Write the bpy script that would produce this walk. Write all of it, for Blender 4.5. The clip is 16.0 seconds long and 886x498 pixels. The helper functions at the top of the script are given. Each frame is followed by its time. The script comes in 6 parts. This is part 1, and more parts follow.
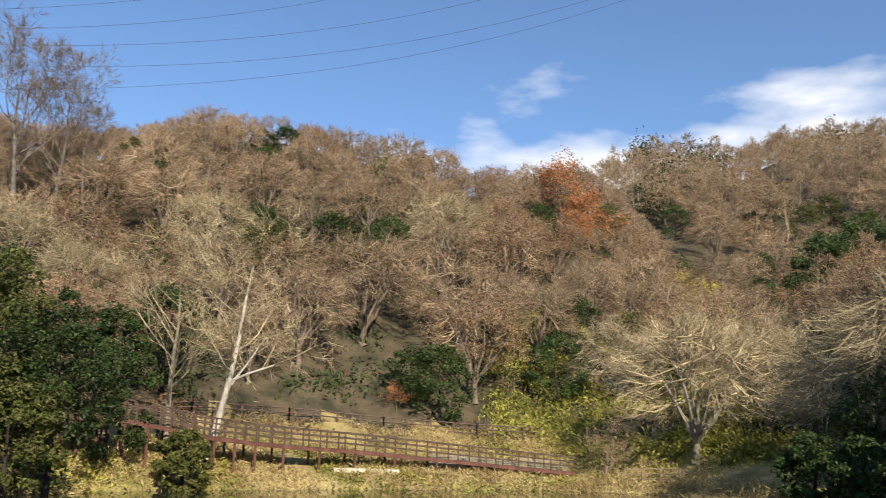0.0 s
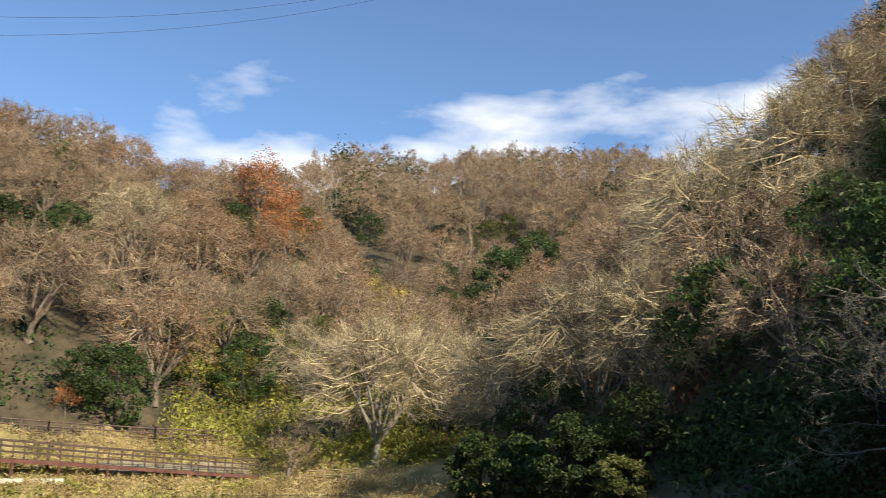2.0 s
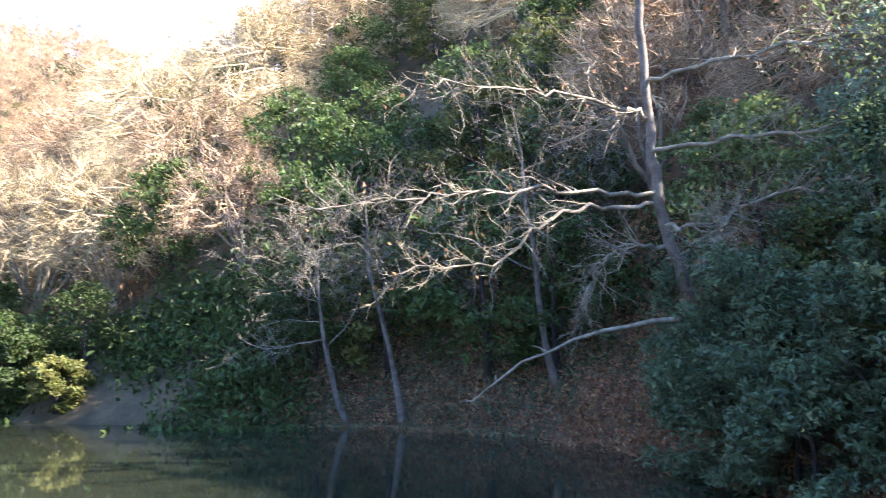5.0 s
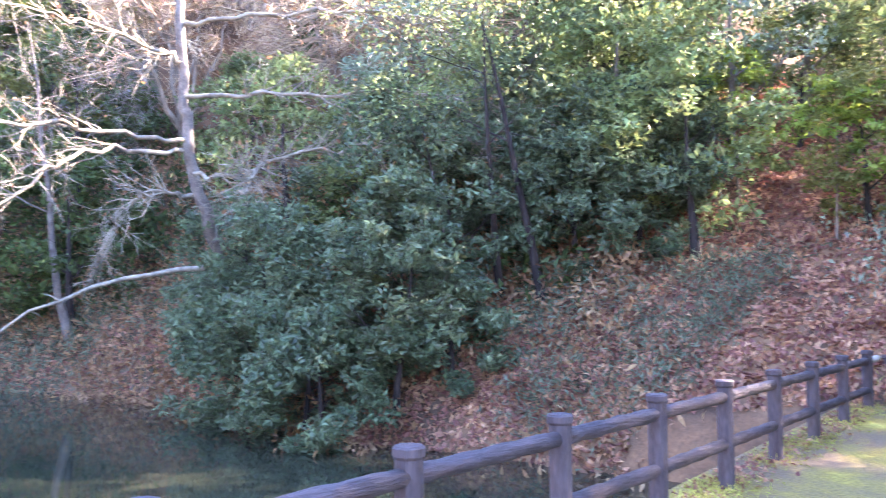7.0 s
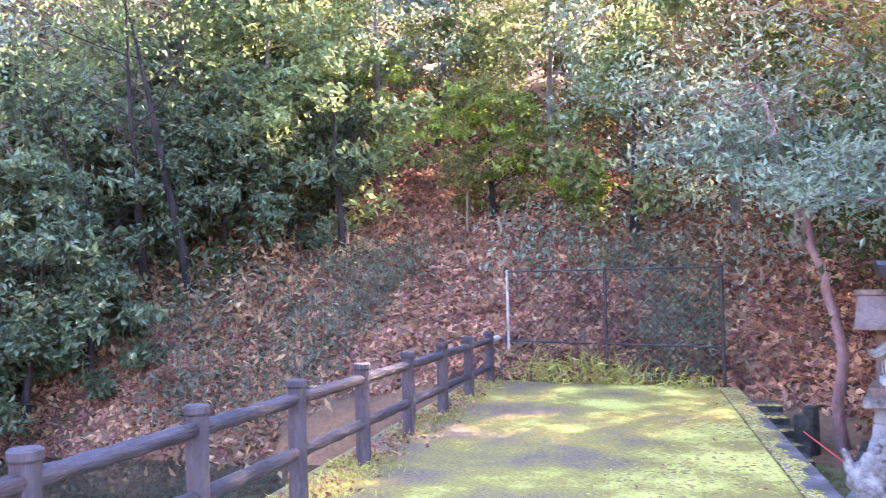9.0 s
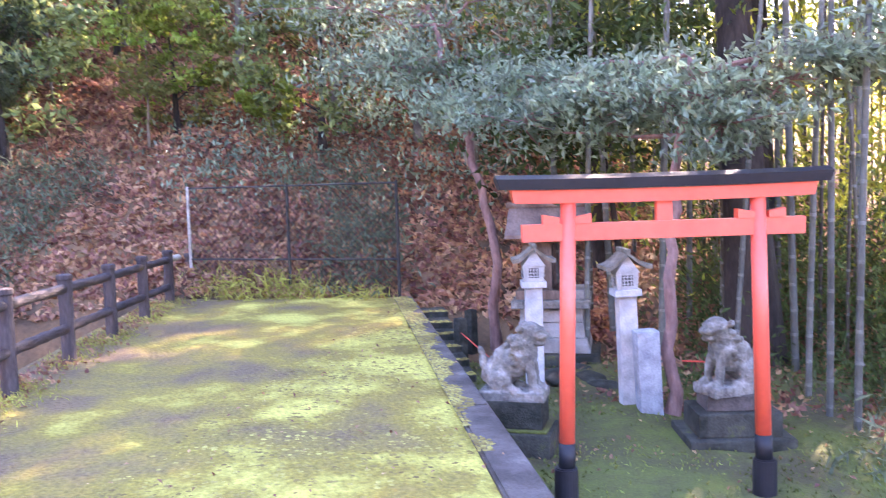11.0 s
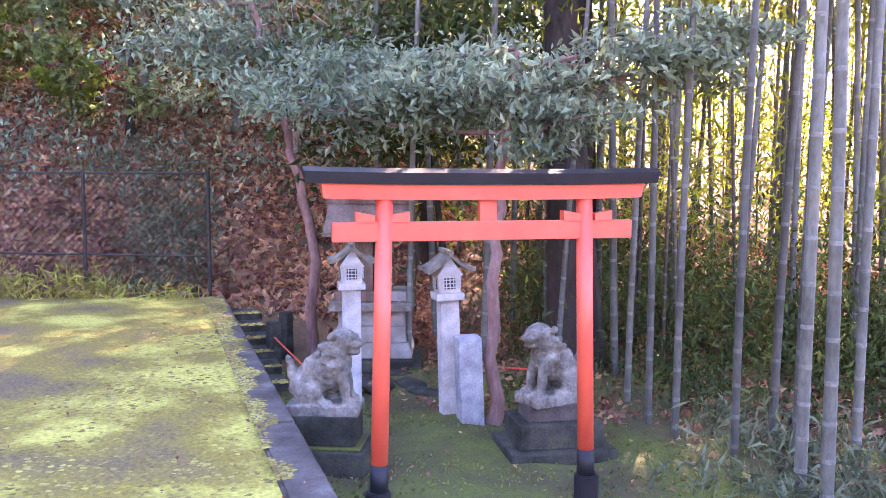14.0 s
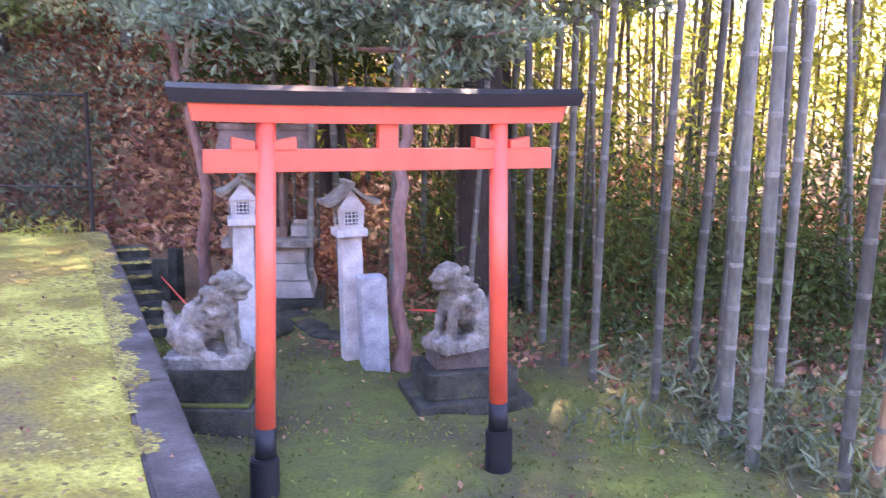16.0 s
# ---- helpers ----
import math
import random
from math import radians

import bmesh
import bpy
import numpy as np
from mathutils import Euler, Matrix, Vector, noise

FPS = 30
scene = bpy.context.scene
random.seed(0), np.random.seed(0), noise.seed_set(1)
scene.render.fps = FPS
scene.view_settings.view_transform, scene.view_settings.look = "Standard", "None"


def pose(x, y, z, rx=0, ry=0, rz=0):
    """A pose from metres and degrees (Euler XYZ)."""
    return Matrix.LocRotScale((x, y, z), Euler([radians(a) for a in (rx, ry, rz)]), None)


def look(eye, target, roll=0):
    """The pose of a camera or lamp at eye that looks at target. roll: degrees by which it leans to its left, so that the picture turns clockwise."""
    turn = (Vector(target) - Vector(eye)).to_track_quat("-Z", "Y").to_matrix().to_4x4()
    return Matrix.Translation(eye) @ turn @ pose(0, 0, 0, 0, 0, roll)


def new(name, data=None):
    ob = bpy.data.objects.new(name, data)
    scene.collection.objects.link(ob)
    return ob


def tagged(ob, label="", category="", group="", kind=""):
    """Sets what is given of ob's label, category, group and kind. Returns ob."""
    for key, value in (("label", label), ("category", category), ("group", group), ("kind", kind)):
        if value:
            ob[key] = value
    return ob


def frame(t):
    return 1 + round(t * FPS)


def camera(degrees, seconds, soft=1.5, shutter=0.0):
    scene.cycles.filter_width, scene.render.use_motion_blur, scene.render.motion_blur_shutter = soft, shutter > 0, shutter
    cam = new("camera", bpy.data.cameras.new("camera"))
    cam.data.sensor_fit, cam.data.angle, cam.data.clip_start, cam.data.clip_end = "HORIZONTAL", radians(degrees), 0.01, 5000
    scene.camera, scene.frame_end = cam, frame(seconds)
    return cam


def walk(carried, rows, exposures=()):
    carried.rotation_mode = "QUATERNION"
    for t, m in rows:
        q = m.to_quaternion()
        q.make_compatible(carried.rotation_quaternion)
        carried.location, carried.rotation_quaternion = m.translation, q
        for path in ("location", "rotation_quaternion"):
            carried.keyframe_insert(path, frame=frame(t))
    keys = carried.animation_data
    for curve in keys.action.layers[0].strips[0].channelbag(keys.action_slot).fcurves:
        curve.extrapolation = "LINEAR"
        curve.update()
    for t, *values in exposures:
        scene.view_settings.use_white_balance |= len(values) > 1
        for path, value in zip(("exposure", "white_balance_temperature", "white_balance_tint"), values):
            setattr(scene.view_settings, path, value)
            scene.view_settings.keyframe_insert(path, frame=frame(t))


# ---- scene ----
cam = camera(53.75, 16.0, soft=0.8, shutter=0.3)
walk(cam, [
    (0, pose(0.000, -0.000, 1.609, 102.44, -1.63, 5.15)),
    (0.5, pose(-0.031, 0.034, 1.621, 102.17, -1.39, 0.69)),
    (1, pose(-0.026, 0.041, 1.625, 102.79, -1.56, -4.08)),
    (1.5, pose(0.044, 0.034, 1.625, 102.96, -1.12, -9.45)),
    (2, pose(0.104, 0.003, 1.619, 102.94, -0.47, -14.78)),
    (2.5, pose(0.152, -0.028, 1.617, 102.50, 0.18, -20.42)),
    (3, pose(0.168, -0.088, 1.614, 101.57, 0.64, -26.96)),
    (3.5, pose(0.152, -0.166, 1.619, 100.15, 0.90, -33.02)),
    (3.7, pose(0.150, -0.172, 1.624, 99.51, 1.02, -34.93)),
    (5.8, pose(-0.016, 0.043, 1.628, 94.68, 0.97, -59.64)),
    (6, pose(-0.015, 0.020, 1.630, 94.35, 0.91, -62.37)),
    (6.5, pose(-0.014, -0.031, 1.625, 93.25, 0.53, -72.21)),
    (7, pose(-0.015, -0.058, 1.620, 92.37, 0.60, -79.98)),
    (7.5, pose(-0.003, -0.080, 1.616, 92.22, 0.28, -88.67)),
    (8, pose(0.005, -0.092, 1.613, 92.04, 0.32, -94.72)),
    (8.2, pose(-0.007, -0.092, 1.611, 91.98, 0.48, -96.29)),
    (10.3, pose(-0.334, -0.416, 1.592, 88.70, 2.27, -114.00)),
    (10.5, pose(-0.340, -0.452, 1.591, 87.98, 2.09, -116.22)),
    (11, pose(-0.319, -0.497, 1.581, 85.50, 1.74, -121.09)),
    (11.5, pose(-0.303, -0.519, 1.563, 82.88, 1.26, -126.02)),
    (12, pose(-0.254, -0.550, 1.567, 81.95, -0.40, -131.48)),
    (12.5, pose(-0.167, -0.601, 1.565, 81.68, 0.04, -136.19)),
    (13, pose(-0.109, -0.672, 1.558, 81.39, 0.29, -136.02)),
    (13.5, pose(-0.018, -0.795, 1.557, 84.47, 0.27, -131.45)),
    (14, pose(0.071, -0.912, 1.556, 85.14, -0.15, -132.10)),
    (14.5, pose(0.189, -1.021, 1.552, 86.06, 0.11, -133.44)),
    (15, pose(0.278, -1.144, 1.534, 83.54, 0.26, -134.54)),
    (15.5, pose(0.359, -1.302, 1.530, 82.70, 0.47, -134.10)),
    (16, pose(0.470, -1.412, 1.515, 80.56, -0.64, -137.64)),
], exposures=[(0, 0.4, 6450, 11), (2, 0.47, 6500, 10), (3.7, 0.55, 6500, 10), (5.8, 4.3, 5850, 30), (6.4, 4.45, 6200, 34), (7.5, 4.85, 6650, 40), (8.2, 4.8, 6700, 42), (10.3, 4.7, 7250, 43), (12, 4.42, 7200, 46), (16, 4.36, 7650, 48)])

# ---- world, sun, exposure ----
SUN_BEARING, SUN_UP = 152.0, 33.0          # degrees clockwise from +y, degrees above the horizon
world = bpy.data.worlds.new("sky")
scene.world = world
world.use_nodes = True
wn, wl = world.node_tree.nodes, world.node_tree.links
wn.clear()
sky = wn.new("ShaderNodeTexSky")
sky.sky_type = "NISHITA"
sky.sun_disc = False
sky.sun_elevation, sky.sun_rotation = radians(SUN_UP), radians(SUN_BEARING)
sky.air_density, sky.dust_density, sky.ozone_density = 1.0, 0.0, 5.0
tc = wn.new("ShaderNodeTexCoord")
sep = wn.new("ShaderNodeSeparateXYZ")
wl.new(tc.outputs["Generated"], sep.inputs[0])
mp = wn.new("ShaderNodeMapping")
mp.inputs["Scale"].default_value = (3.2, 3.2, 9.0)
mp.inputs["Location"].default_value = (0.9, 0.2, 0.35)
wl.new(tc.outputs["Generated"], mp.inputs[0])
cn = wn.new("ShaderNodeTexNoise")
cn.inputs["Scale"].default_value, cn.inputs["Detail"].default_value, cn.inputs["Roughness"].default_value = 1.5, 9.0, 0.52
wl.new(mp.outputs[0], cn.inputs["Vector"])
# the cloud bank lies low over the horizon and thins out upwards
low = wn.new("ShaderNodeMapRange")
low.inputs["From Min"].default_value, low.inputs["From Max"].default_value = 0.32, 0.46
low.inputs["To Min"].default_value, low.inputs["To Max"].default_value = 0.21, -0.2
wl.new(sep.outputs["Z"], low.inputs["Value"])
addn = wn.new("ShaderNodeMath")
addn.operation = "ADD"
wl.new(cn.outputs["Fac"], addn.inputs[0])
wl.new(low.outputs[0], addn.inputs[1])
ramp = wn.new("ShaderNodeValToRGB")
ramp.color_ramp.elements[0].position, ramp.color_ramp.elements[1].position = 0.54, 0.76
east = wn.new("ShaderNodeMapRange")
east.inputs["From Min"].default_value, east.inputs["From Max"].default_value = -0.25, 0.05
east.inputs["To Min"].default_value, east.inputs["To Max"].default_value = -0.25, 0.0
wl.new(sep.outputs["X"], east.inputs["Value"])
adde = wn.new("ShaderNodeMath")
adde.operation = "ADD"
wl.new(addn.outputs[0], adde.inputs[0])
wl.new(east.outputs[0], adde.inputs[1])
wl.new(adde.outputs[0], ramp.inputs[0])
bg1, bg2 = wn.new("ShaderNodeBackground"), wn.new("ShaderNodeBackground")
wl.new(sky.outputs[0], bg1.inputs["Color"])
bg1.inputs["Strength"].default_value = 0.13
bg2.inputs["Color"].default_value, bg2.inputs["Strength"].default_value = (0.95, 0.97, 1.0, 1), 0.85
mixw, outw = wn.new("ShaderNodeMixShader"), wn.new("ShaderNodeOutputWorld")
wl.new(ramp.outputs[0], mixw.inputs[0])
wl.new(bg1.outputs[0], mixw.inputs[1])
wl.new(bg2.outputs[0], mixw.inputs[2])
wl.new(mixw.outputs[0], outw.inputs[0])
sun = new("sun", bpy.data.lights.new("sun", "SUN"))
sun.data.energy, sun.data.angle, sun.data.color = 5.0, radians(0.6), (1.0, 0.9, 0.74)
sa, se = radians(SUN_BEARING), radians(SUN_UP)
SUN_DIR = Vector((math.sin(sa) * math.cos(se), math.cos(sa) * math.cos(se), math.sin(se)))
sun.matrix_world = look(SUN_DIR * 300, (0, 0, 0))

# ---- materials ----


def mat(name, c1, c2, scale=6.0, rough=0.85, bump=0.3, fine=60.0, c3=None, metal=0.0, vary=0.0, islands=0.0, trans=0.0, stretch=(1, 1, 1), lo=0.38, hi=0.62, coords="Object", spec=0.3, grain=0.28):
    m = bpy.data.materials.new(name)
    m.use_nodes = True
    n, l = m.node_tree.nodes, m.node_tree.links
    n.clear()
    out = n.new("ShaderNodeOutputMaterial")
    b = n.new("ShaderNodeBsdfPrincipled")
    b.inputs["Roughness"].default_value, b.inputs["Metallic"].default_value = rough, metal
    b.inputs["Specular IOR Level"].default_value = spec
    co = n.new("ShaderNodeTexCoord")
    mpg = n.new("ShaderNodeMapping")
    mpg.inputs["Scale"].default_value = stretch
    l.new(co.outputs[coords], mpg.inputs[0])

    def noise_of(s, detail=5.0):
        t = n.new("ShaderNodeTexNoise")
        t.inputs["Scale"].default_value, t.inputs["Detail"].default_value = s, detail
        t.inputs["Roughness"].default_value = 0.62
        l.new(mpg.outputs[0], t.inputs["Vector"])
        return t
    big, small = noise_of(scale), noise_of(fine, 3.0)
    r = n.new("ShaderNodeValToRGB")
    r.color_ramp.elements[0].position, r.color_ramp.elements[1].position = lo, hi
    r.color_ramp.elements[0].color, r.color_ramp.elements[1].color = (*c1, 1), (*c2, 1)
    if c3:
        e = r.color_ramp.elements.new(min(0.97, hi + 0.12))
        e.color = (*c3, 1)
    l.new(big.outputs["Fac"], r.inputs[0])
    hsv = n.new("ShaderNodeHueSaturation")
    l.new(r.outputs[0], hsv.inputs["Color"])
    val = n.new("ShaderNodeMapRange")
    val.inputs["From Min"].default_value, val.inputs["From Max"].default_value = 0.25, 0.75
    val.inputs["To Min"].default_value, val.inputs["To Max"].default_value = 1 - grain, 1 + grain
    l.new(small.outputs["Fac"], val.inputs["Value"])
    last = val.outputs[0]
    for amount, source in ((vary, "object"), (islands, "island")):
        if amount <= 0:
            continue
        if source == "object":
            rnd = n.new("ShaderNodeObjectInfo").outputs["Random"]
        else:
            rnd = n.new("ShaderNodeNewGeometry").outputs["Random Per Island"]
        k = n.new("ShaderNodeMapRange")
        k.inputs["To Min"].default_value, k.inputs["To Max"].default_value = 1 - amount, 1 + amount
        l.new(rnd, k.inputs["Value"])
        mu = n.new("ShaderNodeMath")
        mu.operation = "MULTIPLY"
        l.new(last, mu.inputs[0])
        l.new(k.outputs[0], mu.inputs[1])
        last = mu.outputs[0]
        hk = n.new("ShaderNodeMapRange")
        hk.inputs["To Min"].default_value, hk.inputs["To Max"].default_value = 0.5 - amount * 0.05, 0.5 + amount * 0.05
        l.new(rnd, hk.inputs["Value"])
        l.new(hk.outputs[0], hsv.inputs["Hue"])
    l.new(last, hsv.inputs["Value"])
    l.new(hsv.outputs[0], b.inputs["Base Color"])
    if bump > 0:
        bp = n.new("ShaderNodeBump")
        bp.inputs["Strength"].default_value = bump
        bp.inputs["Distance"].default_value = 0.02
        l.new(small.outputs["Fac"], bp.inputs["Height"])
        l.new(bp.outputs[0], b.inputs["Normal"])
    if trans > 0:
        tr = n.new("ShaderNodeBsdfTranslucent")
        l.new(hsv.outputs[0], tr.inputs["Color"])
        mx = n.new("ShaderNodeMixShader")
        mx.inputs[0].default_value = trans
        l.new(b.outputs[0], mx.inputs[1])
        l.new(tr.outputs[0], mx.inputs[2])
        l.new(mx.outputs[0], out.inputs[0])
    else:
        l.new(b.outputs[0], out.inputs[0])
    return m


M_LITTER = mat("leaf_litter", (0.07, 0.042, 0.024), (0.20, 0.105, 0.05), 0.7, 0.95, 0.8, 14.0, c3=(0.10, 0.11, 0.035))
M_HILL = mat("hillside_soil", (0.045, 0.04, 0.022), (0.115, 0.088, 0.05), 0.5, 0.95, 0.8, 9.0, c3=(0.07, 0.075, 0.028))
M_BANK = mat("dry_bank", (0.20, 0.17, 0.055), (0.45, 0.35, 0.15), 0.35, 0.95, 0.8, 9.0, c3=(0.50, 0.38, 0.19))
# moss tones; the steep ramp and pale end also paint in sunlit patches
M_MOSS = mat("mossy_path", (0.16, 0.108, 0.055), (0.25, 0.19, 0.036), 0.9, 0.95, 1.0, 30.0, c3=(0.50, 0.44, 0.095), lo=0.40, hi=0.56, grain=0.42)
# the trodden fence side is bare earth, the kerb side thick moss
mt = M_MOSS.node_tree
ramp_m = next(k for k in mt.nodes if k.type == "VALTORGB")
fac_m = ramp_m.inputs[0].links[0].from_socket
pos_m, dot_m, far_m, sum_m = (mt.nodes.new(k) for k in ("ShaderNodeTexCoord", "ShaderNodeVectorMath", "ShaderNodeMapRange", "ShaderNodeMath"))
dot_m.operation, sum_m.operation = "DOT_PRODUCT", "ADD"
dot_m.inputs[1].default_value = (0.404, 0.915, 0.0)
far_m.inputs["From Min"].default_value, far_m.inputs["From Max"].default_value = -1.5, 1.6
far_m.inputs["To Min"].default_value, far_m.inputs["To Max"].default_value = 0.12, -0.045
mt.links.new(pos_m.outputs["Object"], dot_m.inputs[0])
mt.links.new(dot_m.outputs["Value"], far_m.inputs["Value"])
mt.links.new(fac_m, sum_m.inputs[0])
mt.links.new(far_m.outputs[0], sum_m.inputs[1])
mt.links.new(sum_m.outputs[0], ramp_m.inputs[0])
M_MOSS2 = mat("moss_ground", (0.075, 0.062, 0.03), (0.10, 0.118, 0.024), 1.6, 0.95, 0.9, 40.0, c3=(0.165, 0.185, 0.038))
M_CURB = mat("weathered_concrete", (0.06, 0.048, 0.042), (0.12, 0.10, 0.088), 3.5, 0.9, 0.5, 70.0, c3=(0.19, 0.165, 0.15))
M_STONE = mat("granite", (0.34, 0.33, 0.32), (0.54, 0.53, 0.52), 4.5, 0.8, 0.5, 90.0, grain=0.2)
M_PEDESTAL = mat("grey_block_stone", (0.20, 0.19, 0.175), (0.33, 0.315, 0.295), 3.0, 0.85, 0.5, 70.0, grain=0.18)
M_LANROOF = mat("lichened_roof_stone", (0.12, 0.10, 0.075), (0.24, 0.205, 0.16), 7.0, 0.9, 0.7, 50.0)
M_BLUESTONE = mat("blue_grey_stone", (0.22, 0.23, 0.25), (0.40, 0.41, 0.43), 5.0, 0.85, 0.5, 60.0, grain=0.2)
M_STATUE = mat("weathered_stone", (0.08, 0.073, 0.062), (0.22, 0.205, 0.18), 9.0, 0.9, 0.8, 45.0, c3=(0.31, 0.30, 0.275), lo=0.34, hi=0.60)
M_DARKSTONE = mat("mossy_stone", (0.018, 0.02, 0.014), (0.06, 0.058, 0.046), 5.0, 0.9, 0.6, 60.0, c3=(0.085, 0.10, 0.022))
M_RED = mat("vermilion_paint", (0.76, 0.10, 0.06), (0.82, 0.125, 0.075), 3.0, 0.4, 0.04, 25.0, spec=0.5, grain=0.04)
M_BLACK = mat("black_paint", (0.010, 0.010, 0.013), (0.017, 0.017, 0.021), 4.0, 0.5, 0.05, 40.0, spec=0.3, grain=0.1)
M_POST = mat("mock_log_concrete", (0.045, 0.034, 0.036), (0.085, 0.066, 0.066), 7.0, 0.7, 0.6, 55.0, stretch=(1, 1, 0.25))
M_LOGRAIL = mat("mock_log_rail", (0.026, 0.02, 0.022), (0.068, 0.054, 0.057), 14.0, 0.7, 0.9, 70.0, stretch=(0.12, 1, 1), grain=0.35)
M_WOOD = mat("aged_wood", (0.09, 0.06, 0.045), (0.19, 0.13, 0.10), 6.0, 0.85, 0.5, 60.0, stretch=(1, 1, 0.3))
M_ROOF = mat("brown_roof", (0.13, 0.09, 0.075), (0.23, 0.165, 0.14), 5.0, 0.8, 0.5, 50.0, stretch=(0.3, 1, 1))
M_WALKRED = mat("boardwalk_timber", (0.10, 0.042, 0.03), (0.17, 0.075, 0.055), 2.0, 0.8, 0.3, 20.0)
M_RAIL = mat("rail_timber", (0.065, 0.042, 0.03), (0.13, 0.088, 0.06), 2.0, 0.85, 0.3, 20.0)
M_TANRAIL = mat("sunbleached_timber", (0.26, 0.18, 0.10), (0.38, 0.28, 0.17), 2.0, 0.85, 0.3, 20.0)
M_METAL = mat("dark_steel", (0.03, 0.03, 0.03), (0.06, 0.055, 0.05), 8.0, 0.6, 0.2, 80.0, metal=0.5)
M_GALV = mat("pale_steel", (0.28, 0.27, 0.25), (0.45, 0.44, 0.42), 8.0, 0.5, 0.2, 80.0, metal=0.6)
M_ROPE = mat("red_cord", (0.55, 0.05, 0.03), (0.65, 0.08, 0.05), 8.0, 0.7, 0.2, 80.0)
M_SLAB = mat("pale_slab", (0.50, 0.42, 0.30), (0.62, 0.55, 0.42), 2.0, 0.9, 0.4, 30.0)
M_WALL = mat("old_slope_wall", (0.22, 0.18, 0.11), (0.33, 0.28, 0.18), 0.6, 0.95, 0.5, 8.0, c3=(0.26, 0.27, 0.23))
M_BARK = mat("grey_brown_bark", (0.12, 0.09, 0.062), (0.25, 0.195, 0.14), 4.0, 0.9, 0.6, 30.0, stretch=(1, 1, 0.3), vary=0.15)
M_PALEBARK = mat("pale_bark", (0.42, 0.37, 0.29), (0.60, 0.55, 0.46), 2.5, 0.8, 0.4, 25.0, c3=(0.30, 0.27, 0.2))
M_LICHEN = mat("lichen_bark", (0.13, 0.112, 0.08), (0.32, 0.28, 0.20), 3.0, 0.85, 0.5, 25.0)
# bark darkened for trees standing in shade; that shade is in the colour
M_GREYBARK = mat("shaded_grey_bark", (0.10, 0.085, 0.07), (0.2, 0.175, 0.145), 3.0, 0.85, 0.5, 25.0)
M_DARKBARK = mat("dark_bark", (0.02, 0.016, 0.014), (0.055, 0.042, 0.035), 5.0, 0.9, 0.7, 30.0, stretch=(1, 1, 0.3))
M_PINKBARK = mat("reddish_bark", (0.16, 0.085, 0.075), (0.28, 0.165, 0.145), 6.0, 0.8, 0.5, 40.0, stretch=(1, 1, 0.3))
M_TWIG = mat("bare_twigs", (0.235, 0.165, 0.10), (0.40, 0.285, 0.18), 0.8, 0.9, 0.0, 6.0, vary=0.22, islands=0.4)
M_TWIG2 = mat("tan_twigs", (0.31, 0.245, 0.14), (0.48, 0.385, 0.23), 0.8, 0.9, 0.0, 6.0, vary=0.16, islands=0.35)
M_BROWNLEAF = mat("withered_leaves", (0.21, 0.115, 0.055), (0.34, 0.20, 0.105), 0.9, 0.85, 0.0, 5.0, vary=0.22, islands=0.3, trans=0.25)
M_ORANGELEAF = mat("orange_leaves", (0.38, 0.14, 0.05), (0.52, 0.23, 0.09), 0.9, 0.85, 0.0, 5.0, islands=0.3, trans=0.25)
M_GREENLEAF = mat("evergreen_leaves", (0.035, 0.058, 0.016), (0.09, 0.13, 0.036), 1.2, 0.55, 0.0, 5.0, vary=0.25, islands=0.4, trans=0.35, spec=0.3)
M_OLIVELEAF = mat("olive_leaves", (0.09, 0.10, 0.024), (0.18, 0.18, 0.05), 1.0, 0.6, 0.0, 5.0, vary=0.25, islands=0.35, trans=0.4)
M_CEDAR = mat("cedar_needles", (0.03, 0.045, 0.012), (0.065, 0.085, 0.025), 1.5, 0.7, 0.0, 6.0, vary=0.25, islands=0.35, trans=0.15)
M_NEARLEAF = mat("glossy_leaves", (0.12, 0.17, 0.105), (0.27, 0.34, 0.22), 1.2, 0.45, 0.0, 20.0, islands=0.5, trans=0.4, spec=0.5)
# darker copy of the glossy leaves; shade over the shore bushes is in the colour
M_SHORELEAF = mat("shaded_shore_leaves", (0.06, 0.095, 0.045), (0.15, 0.20, 0.10), 1.2, 0.5, 0.0, 20.0, islands=0.5, trans=0.35, spec=0.4)
# brighter copy of the evergreen leaves, with sunlight put into the colour
M_LITLEAF = mat("sunlit_broadleaf_leaves", (0.10, 0.14, 0.05), (0.24, 0.28, 0.10), 1.2, 0.5, 0.0, 12.0, vary=0.2, islands=0.45, trans=0.45, spec=0.3)
M_LIMELEAF = mat("lime_leaves", (0.14, 0.21, 0.03), (0.26, 0.33, 0.06), 2.0, 0.5, 0.0, 20.0, islands=0.35, trans=0.45)
M_SASA = mat("bamboo_grass", (0.20, 0.20, 0.035), (0.42, 0.39, 0.085), 0.25, 0.7, 0.0, 4.0, islands=0.3, trans=0.3)
M_YELLOW = mat("yellow_grass", (0.42, 0.36, 0.05), (0.58, 0.48, 0.09), 0.25, 0.7, 0.0, 4.0, islands=0.25, trans=0.3)
M_SASA2 = mat("dwarf_bamboo_leaves", (0.075, 0.10, 0.055), (0.17, 0.195, 0.115), 2.0, 0.6, 0.0, 20.0, islands=0.4, trans=0.3)
M_DRYGRASS = mat("dry_grass", (0.38, 0.28, 0.12), (0.56, 0.44, 0.21), 0.3, 0.9, 0.0, 4.0, islands=0.3, trans=0.25)
M_DEADLEAF = mat("fallen_leaves", (0.20, 0.082, 0.05), (0.42, 0.21, 0.13), 1.5, 0.7, 0.0, 20.0, islands=0.5, trans=0.2)
